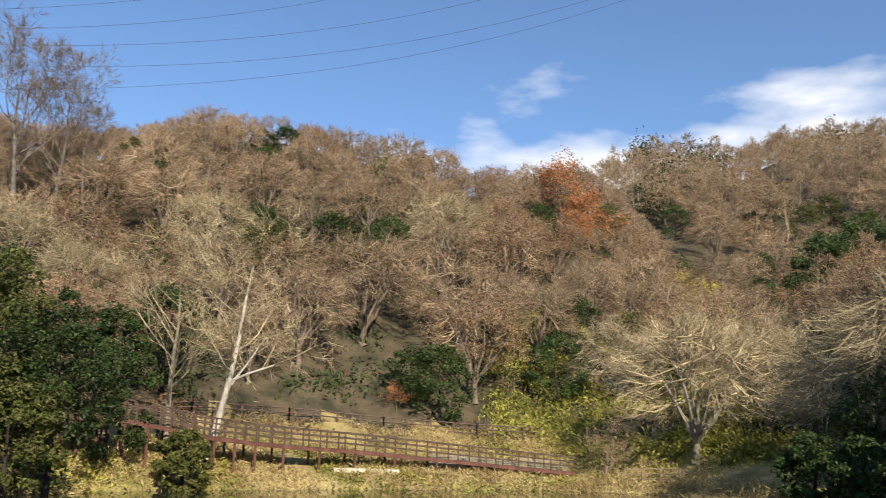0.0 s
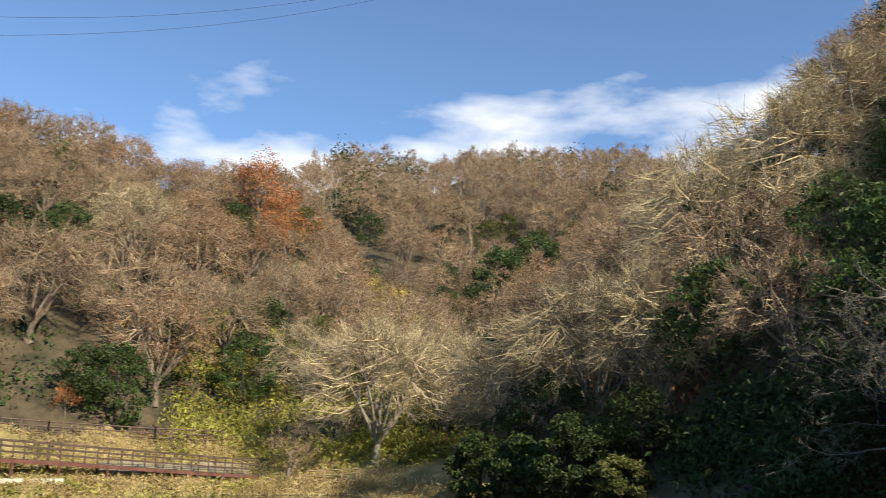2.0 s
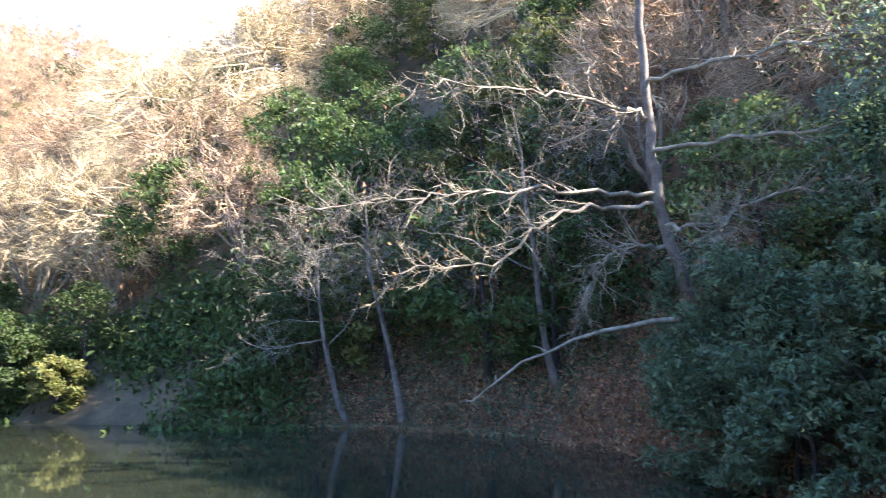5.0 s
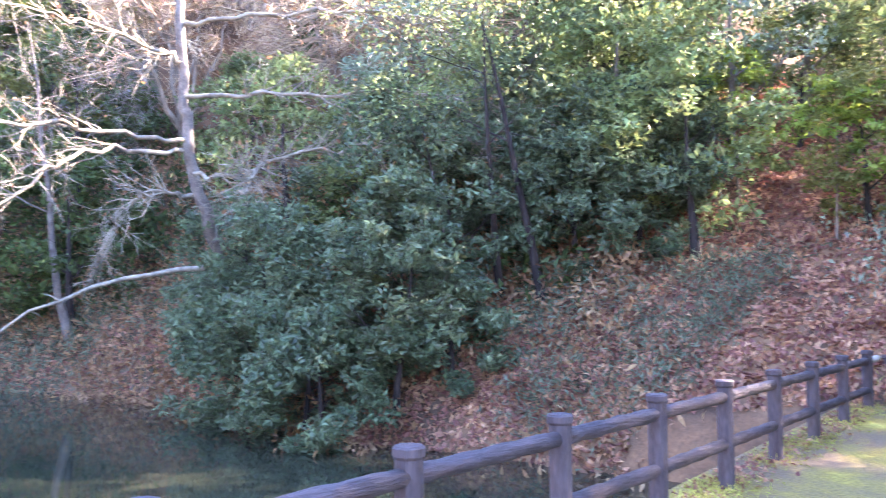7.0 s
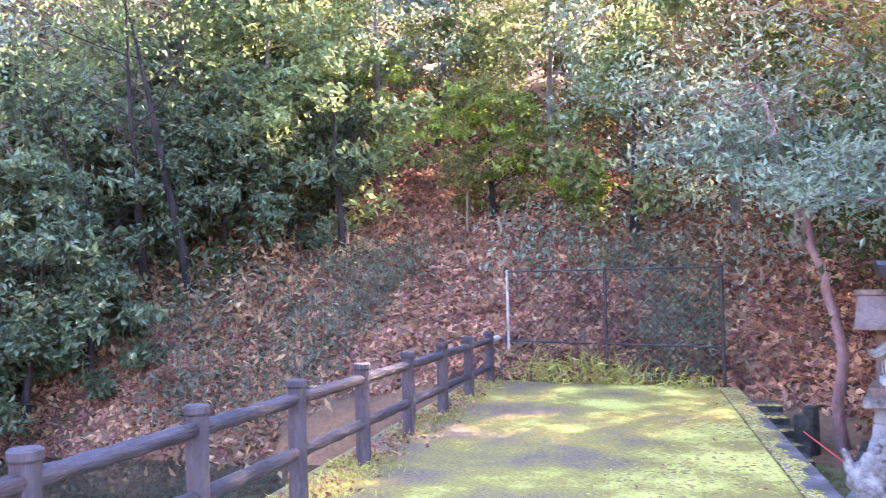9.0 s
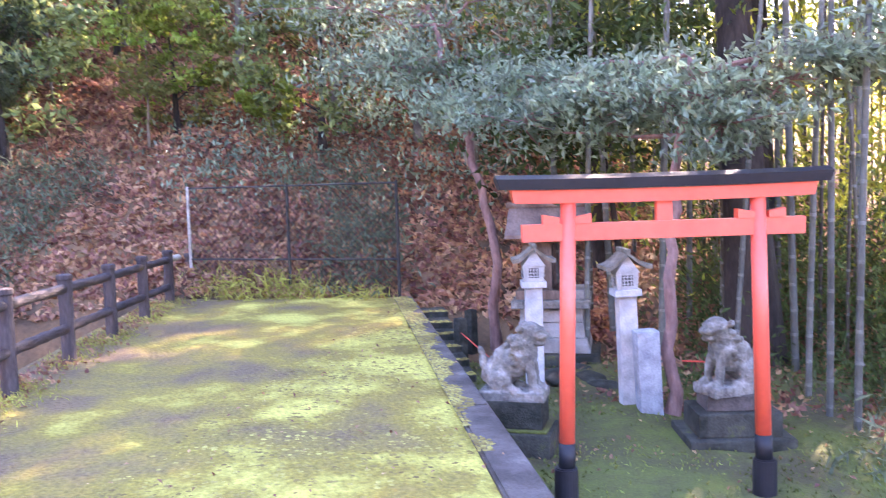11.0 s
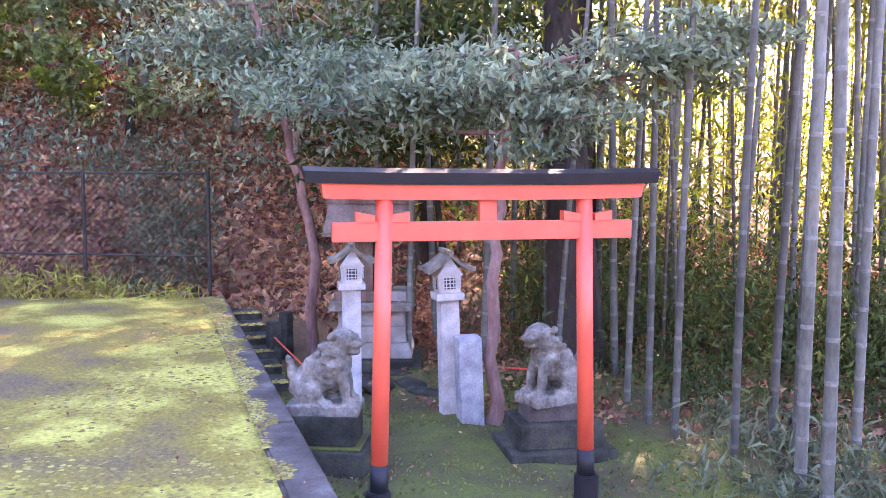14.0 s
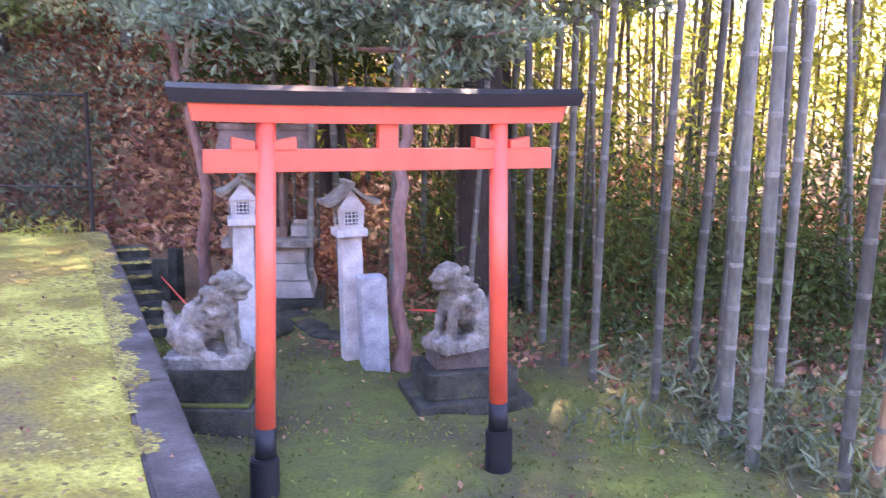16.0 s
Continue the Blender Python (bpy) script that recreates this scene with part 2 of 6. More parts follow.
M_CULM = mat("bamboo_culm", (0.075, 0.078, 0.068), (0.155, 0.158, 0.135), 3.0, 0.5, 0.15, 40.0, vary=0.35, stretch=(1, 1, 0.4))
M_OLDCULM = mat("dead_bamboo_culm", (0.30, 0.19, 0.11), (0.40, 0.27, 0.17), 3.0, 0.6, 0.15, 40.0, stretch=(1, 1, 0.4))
# darker brown copy of the culm; the grove's shade is put into its colour
M_SHADECULM = mat("shaded_brown_culm", (0.05, 0.042, 0.03), (0.11, 0.092, 0.065), 3.0, 0.6, 0.15, 40.0, vary=0.35, stretch=(1, 1, 0.4))
M_NODE = mat("bamboo_node", (0.12, 0.122, 0.11), (0.21, 0.21, 0.185), 5.0, 0.6, 0.1, 40.0, vary=0.3)
M_BAMLEAF = mat("bamboo_leaves", (0.19, 0.235, 0.036), (0.38, 0.40, 0.075), 0.6, 0.55, 0.0, 6.0, islands=0.35, trans=0.6)
M_LATTICE = mat("recess_shade", (0.03, 0.03, 0.03), (0.05, 0.05, 0.05), 5.0, 0.9, 0.1, 40.0)
M_CABLE = mat("cable_rubber", (0.03, 0.03, 0.035), (0.05, 0.05, 0.055), 5.0, 0.6, 0.0, 40.0)

M_WATER = bpy.data.materials.new("pond_water")
M_WATER.use_nodes = True
wb = M_WATER.node_tree.nodes["Principled BSDF"]
wb.inputs["Base Color"].default_value = (0.022, 0.026, 0.016, 1)
wb.inputs["Roughness"].default_value, wb.inputs["IOR"].default_value = 0.03, 1.33
wt = M_WATER.node_tree.nodes.new("ShaderNodeTexNoise")
wt.inputs["Scale"].default_value, wt.inputs["Detail"].default_value = 1.4, 3.0
wbp = M_WATER.node_tree.nodes.new("ShaderNodeBump")
wbp.inputs["Strength"].default_value, wbp.inputs["Distance"].default_value = 0.05, 0.05
wtc = M_WATER.node_tree.nodes.new("ShaderNodeTexCoord")
M_WATER.node_tree.links.new(wtc.outputs["Object"], wt.inputs["Vector"])
M_WATER.node_tree.links.new(wt.outputs["Fac"], wbp.inputs["Height"])
M_WATER.node_tree.links.new(wbp.outputs[0], wb.inputs["Normal"])

# ---- mesh helpers ----


def mesh_np(name, verts, faces, materials, index=None, smooth=False):
    """A mesh from arrays of corners and of faces with equally many corners."""
    verts, faces = np.asarray(verts, np.float32), np.asarray(faces, np.int32)
    me = bpy.data.meshes.new(name)
    k = faces.shape[1]
    me.vertices.add(len(verts))
    me.vertices.foreach_set("co", verts.ravel())
    me.loops.add(faces.size)
    me.loops.foreach_set("vertex_index", faces.ravel())
    me.polygons.add(len(faces))
    me.polygons.foreach_set("loop_start", np.arange(len(faces), dtype=np.int32) * k)
    me.polygons.foreach_set("loop_total", np.full(len(faces), k, np.int32))
    if index is not None:
        me.polygons.foreach_set("material_index", np.asarray(index, np.int32))
    me.polygons.foreach_set("use_smooth", np.full(len(faces), smooth))
    for m in materials:
        me.materials.append(m)
    me.update(calc_edges=True)
    me.validate()
    return me


def part(name, bm, material=None, parent=None, label="", smooth=False):
    """Links a bmesh or a mesh as one object under its thing."""
    if isinstance(bm, bmesh.types.BMesh):
        me = bpy.data.meshes.new(name)
        bm.to_mesh(me)
        bm.free()
        me.materials.append(material)
        if smooth:
            me.polygons.foreach_set("use_smooth", np.full(len(me.polygons), True))
    else:
        me = bm
    ob = new(name, me)
    if parent is not None:
        ob.parent = parent
    return tagged(ob, label) if label else ob


def empty(name, x, y, z, rz=0.0):
    ob = new(name)
    ob.empty_display_size = 0.2
    ob.matrix_basis = pose(x, y, z, 0, 0, rz)
    return ob


def box(bm, cx, cy, cz, sx, sy, sz, bevel=0.0, taper=1.0, m=None):
    """A box about its centre; taper narrows its top."""
    got = bmesh.ops.create_cube(bm, size=1.0)["verts"]
    for v in got:
        k = taper if v.co.z > 0 else 1.0
        v.co = Vector((v.co.x * sx * k, v.co.y * sy * k, v.co.z * sz)) + Vector((cx, cy, cz))
    if m is not None:
        bmesh.ops.transform(bm, matrix=m, verts=got)
    if bevel > 0:
        edges = list({e for v in got for e in v.link_edges})
        bmesh.ops.bevel(bm, geom=edges, offset=bevel, segments=2, affect="EDGES", profile=0.6)
    return bm


def rod(bm, a, b, r0, r1=None, sides=12):
    a, b = Vector(a), Vector(b)
    r1 = r0 if r1 is None else r1
    m = Matrix.Translation((a + b) / 2) @ (b - a).to_track_quat("Z", "Y").to_matrix().to_4x4()
    bmesh.ops.create_cone(bm, cap_ends=True, segments=sides, radius1=r0, radius2=r1, depth=(b - a).length, matrix=m)
    return bm


def boxed(*args, **kw):
    return box(bmesh.new(), *args, **kw)


def rodded(*args, **kw):
    return rod(bmesh.new(), *args, **kw)


def tubes(segs, sides):
    """Corners and quads of open tapered tubes. segs: rows of x y z x y z r r."""
    s = np.asarray(segs, float)
    a, b, r0, r1 = s[:, :3], s[:, 3:6], s[:, 6], s[:, 7]
    d = b - a
    d /= np.linalg.norm(d, axis=1)[:, None] + 1e-9
    h = np.where(np.abs(d[:, 2:]) < 0.9, np.array([[0, 0, 1.0]]), np.array([[1.0, 0, 0]]))
    u = np.cross(d, h)
    u /= np.linalg.norm(u, axis=1)[:, None]
    w = np.cross(d, u)
    ang = np.arange(sides) * 2 * np.pi / sides
    ring = np.cos(ang)[None, :, None] * u[:, None] + np.sin(ang)[None, :, None] * w[:, None]
    v = np.concatenate([a[:, None] + ring * r0[:, None, None], b[:, None] + ring * r1[:, None, None]], 1).reshape(-1, 3)
    i = np.arange(sides)
    q = np.stack([i, (i + 1) % sides, (i + 1) % sides + sides, i + sides], 1)
    return v, (np.arange(len(s))[:, None, None] * 2 * sides + q[None]).reshape(-1, 4)


def leaves(rng, centres, size, aspect=0.5, droop=0.0, normal_up=0.0):
    """Corners and quads of folded, pointed leaves at the centres."""
    n = len(centres)
    d = rng.normal(size=(n, 3))
    d[:, 2] -= droop
    d /= np.linalg.norm(d, axis=1)[:, None]
    o = rng.normal(size=(n, 3))
    o[:, 2] += normal_up
    w = np.cross(d, o)
    w /= np.linalg.norm(w, axis=1)[:, None] + 1e-9
    up = np.cross(w, d)
    L = (size * rng.uniform(0.6, 1.35, n))[:, None]
    c = np.asarray(centres)
    v = np.stack([c - d * L / 2, c + w * L * aspect / 2 + up * L * 0.12, c + d * L / 2 - up * L * 0.1, c - w * L * aspect / 2 + up * L * 0.12], 1).reshape(-1, 3)
    return v, np.arange(4 * n).reshape(n, 4)


def joined(*lots):
    vs, fs, n = [], [], 0
    for v, f in lots:
        vs.append(v)
        fs.append(f + n)
        n += len(v)
    return np.concatenate(vs), np.concatenate(fs)


def pipe(points, radii, sides):
    """Corners and quads of one connected tapered tube through the points."""
    p, r = np.asarray(points, float), np.asarray(radii, float)
    d = np.gradient(p, axis=0)
    d /= np.linalg.norm(d, axis=1)[:, None] + 1e-9
    h = np.array([0.0, 1.0, 0.0]) if abs(d[:, 1]).max() < 0.9 else np.array([1.0, 0, 0])
    u = np.cross(d, h)
    u /= np.linalg.norm(u, axis=1)[:, None]
    w = np.cross(d, u)
    ang = np.arange(sides) * 2 * np.pi / sides
    v = p[:, None] + (np.cos(ang)[None, :, None] * u[:, None] + np.sin(ang)[None, :, None] * w[:, None]) * r[:, None, None]
    i, j = np.meshgrid(np.arange(len(p) - 1), np.arange(sides), indexing="ij")
    f = np.stack([i * sides + j, i * sides + (j + 1) % sides, (i + 1) * sides + (j + 1) % sides, (i + 1) * sides + j], 2)
    return v.reshape(-1, 3), f.reshape(-1, 4)


def stem_pipe(segs, n, sides):
    """The main stem of a skeleton, its first n rows, flared at the root."""
    s = np.asarray(segs[:n], float)
    pts = np.concatenate([s[:1, :3], s[:, 3:6]])
    rad = np.concatenate([s[:1, 6] * 1.25, s[:, 7]])
    return pipe(pts, rad, sides)


def interp(x, table):
    return np.interp(x, [t[0] for t in table], [t[1] for t in table])

# ---- ground ----
WATER = -1.2
SQ = [0, 2, 6, 10, 13, 30, 62, 90, 140, 200, 300, 800]
# bearing: distance of the foot of the slope, then heights at the distances SQ beyond it
BEHIND_AND_WEST = (
    (-180, 14, -0.4, -0.4, -0.3, -0.2, 0, 1, 3, 5, 6, 6, 6),
    (-75, 40, -1.3, -0.3, 0.5, 1.5, 2, 8, 18, 26, 30, 30, 25),
    (-30, 44, -1.35, -0.2, 0.8, 1.2, 1.6, 10, 31.5, 41, 37, 25, 20),
    (-20, 48.5, -1.35, -0.3, 0.9, 1.5, 3.4, 13, 38.5, 42, 35, 22, 20),
)
FAR_SIDE = (
    (-10, 52, -1.35, -0.5, 0.2, 2.2, 3.2, 15, 38.5, 38, 28, 20, 20),
    (-3, 55.5, -1.35, -0.5, -0.2, 2.0, 3.0, 13.5, 35.5, 36, 28, 20, 20),
    (3, 58, -1.35, -0.9, -0.6, 1.8, 3.0, 13, 36, 44, 57, 54, 40),
    (9, 58, -1.35, -0.7, 0.2, 1.6, 2.6, 9, 25, 36, 63, 67, 50),
    (17, 46, -1.35, -0.5, 0.3, 1, 1.6, 5, 16, 27, 55, 80, 60),
)
EAST_SIDE = (
    (27, 37, -1.35, -0.3, 1.5, 2.8, 4, 10, 19, 29, 51, 76, 60),
    (36, 32, -1.35, 0.2, 3, 5.4, 7.5, 17, 28, 33, 40, 44, 40),
    (45, 31, -1.35, 0.2, 3.2, 6.4, 9.2, 22, 42, 50, 52, 50, 45),
    (60, 24, -1.35, 0.2, 3.4, 7, 10, 25, 50, 60, 62, 58, 45),
    (75, 15.5, -1.3, 0.2, 2.5, 5.5, 8, 23, 48, 58, 60, 56, 45),
    (90, 13.6, -1.0, 0.5, 2.8, 5.8, 8.3, 23, 47, 55, 56, 50, 40),
)
NEAR_SIDE = (
    (97, 13.3, -0.4, 0.6, 2.9, 5.6, 8, 22, 44, 50, 50, 45, 40),
    (108, 12.4, -0.05, 0.8, 2.9, 5.0, 6.6, 14.5, 26, 32, 36, 36, 30),
    (125, 11.2, -0.3, 0.5, 2.4, 4.2, 5.6, 12, 20, 24, 26, 26, 25),
    (140, 9.5, -0.47, -0.4, 0.2, 1, 1.6, 4.6, 10, 14, 16, 18, 18),
    (165, 8.5, -0.47, -0.45, -0.3, -0.2, 0, 1, 3, 6, 8, 10, 10),
    (180, 14, -0.4, -0.4, -0.3, -0.2, 0, 1, 3, 5, 6, 6, 6),
)
HILL = BEHIND_AND_WEST + FAR_SIDE + EAST_SIDE + NEAR_SIDE
BEAR = np.array([h[0] for h in HILL], float)
FOOT = np.array([h[1] for h in HILL], float)
PROF = np.array([h[2:] + (20,) for h in HILL], float)
F1, FD = Vector((3.70, 0.756, 0)), Vector((1.1753, -0.5962, 0)).normalized()
POND_N = Vector((-FD.y, FD.x, 0))


def height(x, y):
    """The ground's height at places of the plan."""
    x, y = np.asarray(x, float), np.asarray(y, float)
    a, r = np.degrees(np.arctan2(x, y)), np.hypot(x, y)
    s = r - np.interp(a, BEAR, FOOT)
    k = np.clip(np.searchsorted(BEAR, a, side="right") - 1, 0, len(BEAR) - 2)
    w = (a - BEAR[k]) / (BEAR[k + 1] - BEAR[k])
    w = w * w * (3 - 2 * w)
    j = np.clip(np.searchsorted(SQ, s, side="right") - 1, 0, len(SQ) - 2)
    q = np.clip((s - np.array(SQ)[j]) / (np.array(SQ)[j + 1] - np.array(SQ)[j]), 0, 1)
    lo = PROF[k, j] * (1 - q) + PROF[k, j + 1] * q
    hi = PROF[k + 1, j] * (1 - q) + PROF[k + 1, j + 1] * q
    out = lo * (1 - w) + hi * w
    sd = (x - F1.x) * POND_N.x + (y - F1.y) * POND_N.y
    bed = np.clip((sd - 0.1) / 1.2, 0, 1) * -2.1 - 0.5
    k2 = np.clip((s + 1.5) / 1.5, 0, 1)
    inside = bed * (1 - k2) + np.where(sd > 0.1, PROF[k, 0] * (1 - w) + PROF[k + 1, 0] * w, -0.47) * k2
    out = np.where(s > 0, out, inside)
    rough = np.sin(x * 0.55 + 1.3 * np.sin(y * 0.31)) * np.cos(y * 0.47 + x * 0.13)
    return out + rough * np.clip((s - 3) / 12, 0, 1) * 0.5 + np.sin(x * 3.1 + y) * np.cos(y * 2.7 - x) * 0.04 * np.clip(s, 0, 1)


radii = np.concatenate([np.linspace(0.6, 26, 70), np.geomspace(26.6, 420, 95), [700, 1500, 3500]])
bears = np.radians(np.linspace(-180, 180, 361)[:-1])
gx, gy = np.outer(radii, np.sin(bears)), np.outer(radii, np.cos(bears))
gz = height(gx, gy)
gz[-3:] = gz[-4:-3].mean() * np.array([[0.4], [0.1], [0.0]])
nb, nr = len(bears), len(radii)
gv = np.concatenate([np.stack([gx, gy, gz], 2).reshape(-1, 3), [[0, 0, -0.5]]])
ii, jj = np.meshgrid(np.arange(nr - 1), np.arange(nb), indexing="ij")
gf = np.stack([ii * nb + jj, (ii + 1) * nb + jj, (ii + 1) * nb + (jj + 1) % nb, ii * nb + (jj + 1) % nb], 2).reshape(-1, 4)[:, ::-1]
fan = np.stack([np.full(nb, nr * nb), (np.arange(nb) + 1) % nb, np.arange(nb)], 1)
tri = np.concatenate([gf[:, [0, 1, 2]], gf[:, [0, 2, 3]], fan])
mid = gv[tri].mean(1)
mb, mr = np.degrees(np.arctan2(mid[:, 0], mid[:, 1])), np.hypot(mid[:, 0], mid[:, 1])
ms = mr - np.interp(mb, BEAR, FOOT)
dry = (mb > -40) & (mb < 19) & (ms > -3) & (ms < 10.5 + 2.5 * np.sin(mb * 0.9))
hillside = (mb > -100) & (mb < 62) & ~dry
ground = new("ground", mesh_np("ground", gv, tri, [M_LITTER, M_BANK, M_HILL], dry.astype(int) + 2 * hillside.astype(int), smooth=True))
tagged(ground, "leaf-strewn hillside ground around the pond", "ground", kind="structure")

wv = np.stack([np.sin(bears[::4]) * 95, np.cos(bears[::4]) * 95, np.full(90, WATER)], 1)
keep = (np.degrees(bears[::4]) >= -92) & (np.degrees(bears[::4]) <= 96)
wv = np.concatenate([wv[keep], [[6.5, -1.2, WATER], [-3, 4.2, WATER]]])
wm = bpy.data.meshes.new("water")
wm.from_pydata([tuple(v) for v in wv], [], [tuple(range(len(wv)))])
wm.materials.append(M_WATER)
water = tagged(new("water", wm), "still dark pond water mirroring the hillside", "water", kind="structure")

# ---- the dam path: a slab with a fence edge and a concrete kerb ----
CU0, CU1 = Vector((-3.4, -0.25, 0)), Vector((9.95, -6.15, 0))       # kerb, outer edge
CD = (CU1 - CU0).normalized()
CN = Vector((-CD.y, CD.x, 0))


def prism(points, z0, z1, grid=0):
    bm = bmesh.new()
    lo = [bm.verts.new((p[0], p[1], z0)) for p in points]
    hi = [bm.verts.new((p[0], p[1], z1)) for p in points]
    bm.faces.new(hi)
    bm.faces.new(lo[::-1])
    n = len(points)
    for i in range(n):
        bm.faces.new((lo[i], lo[(i + 1) % n], hi[(i + 1) % n], hi[i]))
    bmesh.ops.recalc_face_normals(bm, faces=bm.faces)
    return bm


edge = F1 + POND_N * 0.35
pond_a, pond_b = edge - FD * 14, edge + FD * 9.6
inner0, inner1 = CU0 + CN * 0.24 - CD * 6, CU1 + CN * 0.24
path = part("path", prism([inner0, inner1, (10.15, -6.0, 0), (12.6, -3.9, 0), pond_b, pond_a], -2.9, 0.0), M_MOSS)
tagged(path, "moss-covered earth path along the top of the dam", "path", kind="structure")
# uneven moss cushions on the path
rng = np.random.default_rng(5)
px, py = rng.uniform(-1, 12, 42000), rng.uniform(-6.2, 1, 42000)
sdp = (px - F1.x) * POND_N.x + (py - F1.y) * POND_N.y
sdc = (px - CU0.x) * CN.x + (py - CU0.y) * CN.y
far_e = (px - 10.1) * 0.664 + (py + 6.0) * 0.747
ok = (sdp < 0.2) & (sdc > 0.27) & (far_e < -0.12)
clump = np.sin(px * 2.1 + np.sin(py * 1.7)) * np.cos(py * 2.6 - px * 0.7)
ok &= (clump + rng.normal(0, 0.5, len(px)) > -0.5 + 0.45 * sdc) & (np.hypot(px, py + 0.3) > 0.5)
cx, cy = px[ok], py[ok]
n = len(cx)
ang = np.arange(6) * np.pi / 3
rr = rng.uniform(0.006, 0.02, n) * (0.6 + 0.12 * np.hypot(cx, cy))
hh = rr * rng.uniform(0.12, 0.3, n)
ringv = np.stack([cx[:, None] + np.cos(ang) * rr[:, None] * rng.uniform(0.6, 1.3, (n, 6)), cy[:, None] + np.sin(ang) * rr[:, None] * rng.uniform(0.6, 1.3, (n, 6)), np.full((n, 6), 0.001)], 2)
topv = np.stack([cx, cy, hh], 1)[:, None]
mv = np.concatenate([ringv, topv], 1).reshape(-1, 3)
i6 = np.arange(6)
mf = (np.arange(n)[:, None, None] * 7 + np.stack([i6, (i6 + 1) % 6, np.full(6, 6)], 1)[None]).reshape(-1, 3)
cush = part("moss_cushion", mesh_np("moss_cushion", mv, mf, [mat("moss_tufts", (0.19, 0.14, 0.04), (0.36, 0.29, 0.08), 2.0, 0.95, 0.6, 60.0, islands=0.35)], smooth=True))
tagged(cush, "low yellow-green moss cushions on the dam path", "moss", kind="stuff")

kerb_len = (CU1 - CU0).length
kerb = empty("kerb", 0, 0, 0)
tagged(kerb, "weathered concrete kerb along the mossy path", "kerb", kind="structure")
step_n = 5
for i in range(step_n):
    a0, a1 = CU0 + CD * (kerb_len * i / step_n + 0.006), CU0 + CD * (kerb_len * (i + 1) / step_n - 0.006)
    bm = prism([a0, a1, a1 + CN * 0.238, a0 + CN * 0.238], -1.6, 0.035)
    bmesh.ops.bevel(bm, geom=bm.edges[:], offset=0.015, segments=2, affect="EDGES")
    part("kerbstone", bm, M_CURB, kerb)
# overgrown stretch: moss creeping on the far half of the kerb
n = 5200
t = rng.uniform(0.53, 1.0, n) * kerb_len
off = rng.uniform(0.02, 0.25, n)
far_k = (t / kerb_len - 0.5) * 2
ok = off + 0.05 * np.sin(t * 5.1) + 0.035 * np.sin(t * 13.7) + rng.normal(0, 0.012, n) > 0.25 - 0.24 * np.clip(far_k, 0, 1) ** 0.7
cc = np.array([[CU0.x + CD.x * a + CN.x * b, CU0.y + CD.y * a + CN.y * b, 0.037] for a, b in zip(t[ok], off[ok])])
n = len(cc)
rr = rng.uniform(0.008, 0.02, n)
ringv = np.stack([cc[:, :1] + np.cos(ang) * rr[:, None], cc[:, 1:2] + np.sin(ang) * rr[:, None], np.full((n, 6), 0.036)], 2)
mv = np.concatenate([ringv, (cc + np.stack([0 * rr, 0 * rr, rr * 0.25], 1))[:, None]], 1).reshape(-1, 3)
mf = (np.arange(n)[:, None, None] * 7 + np.stack([i6, (i6 + 1) % 6, np.full(6, 6)], 1)[None]).reshape(-1, 3)
tagged(part("kerb_moss", mesh_np("kerb_moss", mv, mf, [bpy.data.materials["moss_tufts"]], smooth=True)), "moss creeping over the concrete kerb", "moss", kind="stuff")

# the lower shrine yard
YARD = -0.47
yard = bmesh.new()
bmesh.ops.create_grid(yard, x_segments=60, y_segments=60, size=1.0)
for v in yard.verts:
    c = CU0 + CD * (6.0 + v.co.x * 7.2) - CN * (2.55 + v.co.y * 2.6)
    dz = 0.03 * math.sin(c.x * 2.2) * math.cos(c.y * 2.9) + 0.015 * math.sin(c.x * 7 + c.y * 5)
    rim = max(abs(v.co.x), v.co.y)
    v.co = Vector((c.x, c.y, YARD + 0.02 + dz - 0.12 * max(0, rim - 0.8) / 0.2))
tagged(part("yard", yard, M_MOSS2, smooth=True), "mossy lower yard in front of the small shrine", "ground", kind="structure")

# mossy steps down from the path to the yard
steps = empty("steps", 0, 0, 0)
tagged(steps, "narrow mossy concrete steps beside the dam path", "steps", kind="structure")
for i in range(6):
    a0 = CU0 + CD * (kerb_len - 3.05 + i * 0.42)
    top = YARD + 0.08 + i * 0.068
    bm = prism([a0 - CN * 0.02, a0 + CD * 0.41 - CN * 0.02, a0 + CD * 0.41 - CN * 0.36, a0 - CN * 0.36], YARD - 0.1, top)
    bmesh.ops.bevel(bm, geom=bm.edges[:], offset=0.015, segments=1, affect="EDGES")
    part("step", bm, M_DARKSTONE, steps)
    n = 26
    q = np.array([a0 + CD * float(u) - CN * float(w) for u, w in zip(rng.uniform(0.0, 0.12, n), rng.uniform(0.04, 0.34, n))])
    ringv = np.stack([q[:, :1] + np.cos(ang) * 0.035, q[:, 1:2] + np.sin(ang) * 0.035, np.full((n, 6), top)], 2)
    q[:, 2] = top + 0.015
    mv = np.concatenate([ringv, q[:, None]], 1).reshape(-1, 3)
    mf = (np.arange(n)[:, None, None] * 7 + np.stack([i6, (i6 + 1) % 6, np.full(6, 6)], 1)[None]).reshape(-1, 3)
    part("step_moss", mesh_np("step_moss", mv, mf, [bpy.data.materials["moss_tufts"]]), None, steps)

# ---- log-pattern fence along the pond ----
fence = empty("log_fence", 0, 0, 0)
tagged(fence, "dark brown mock-log fence with two rails by the pond", "fence")
SPACING = 1.318


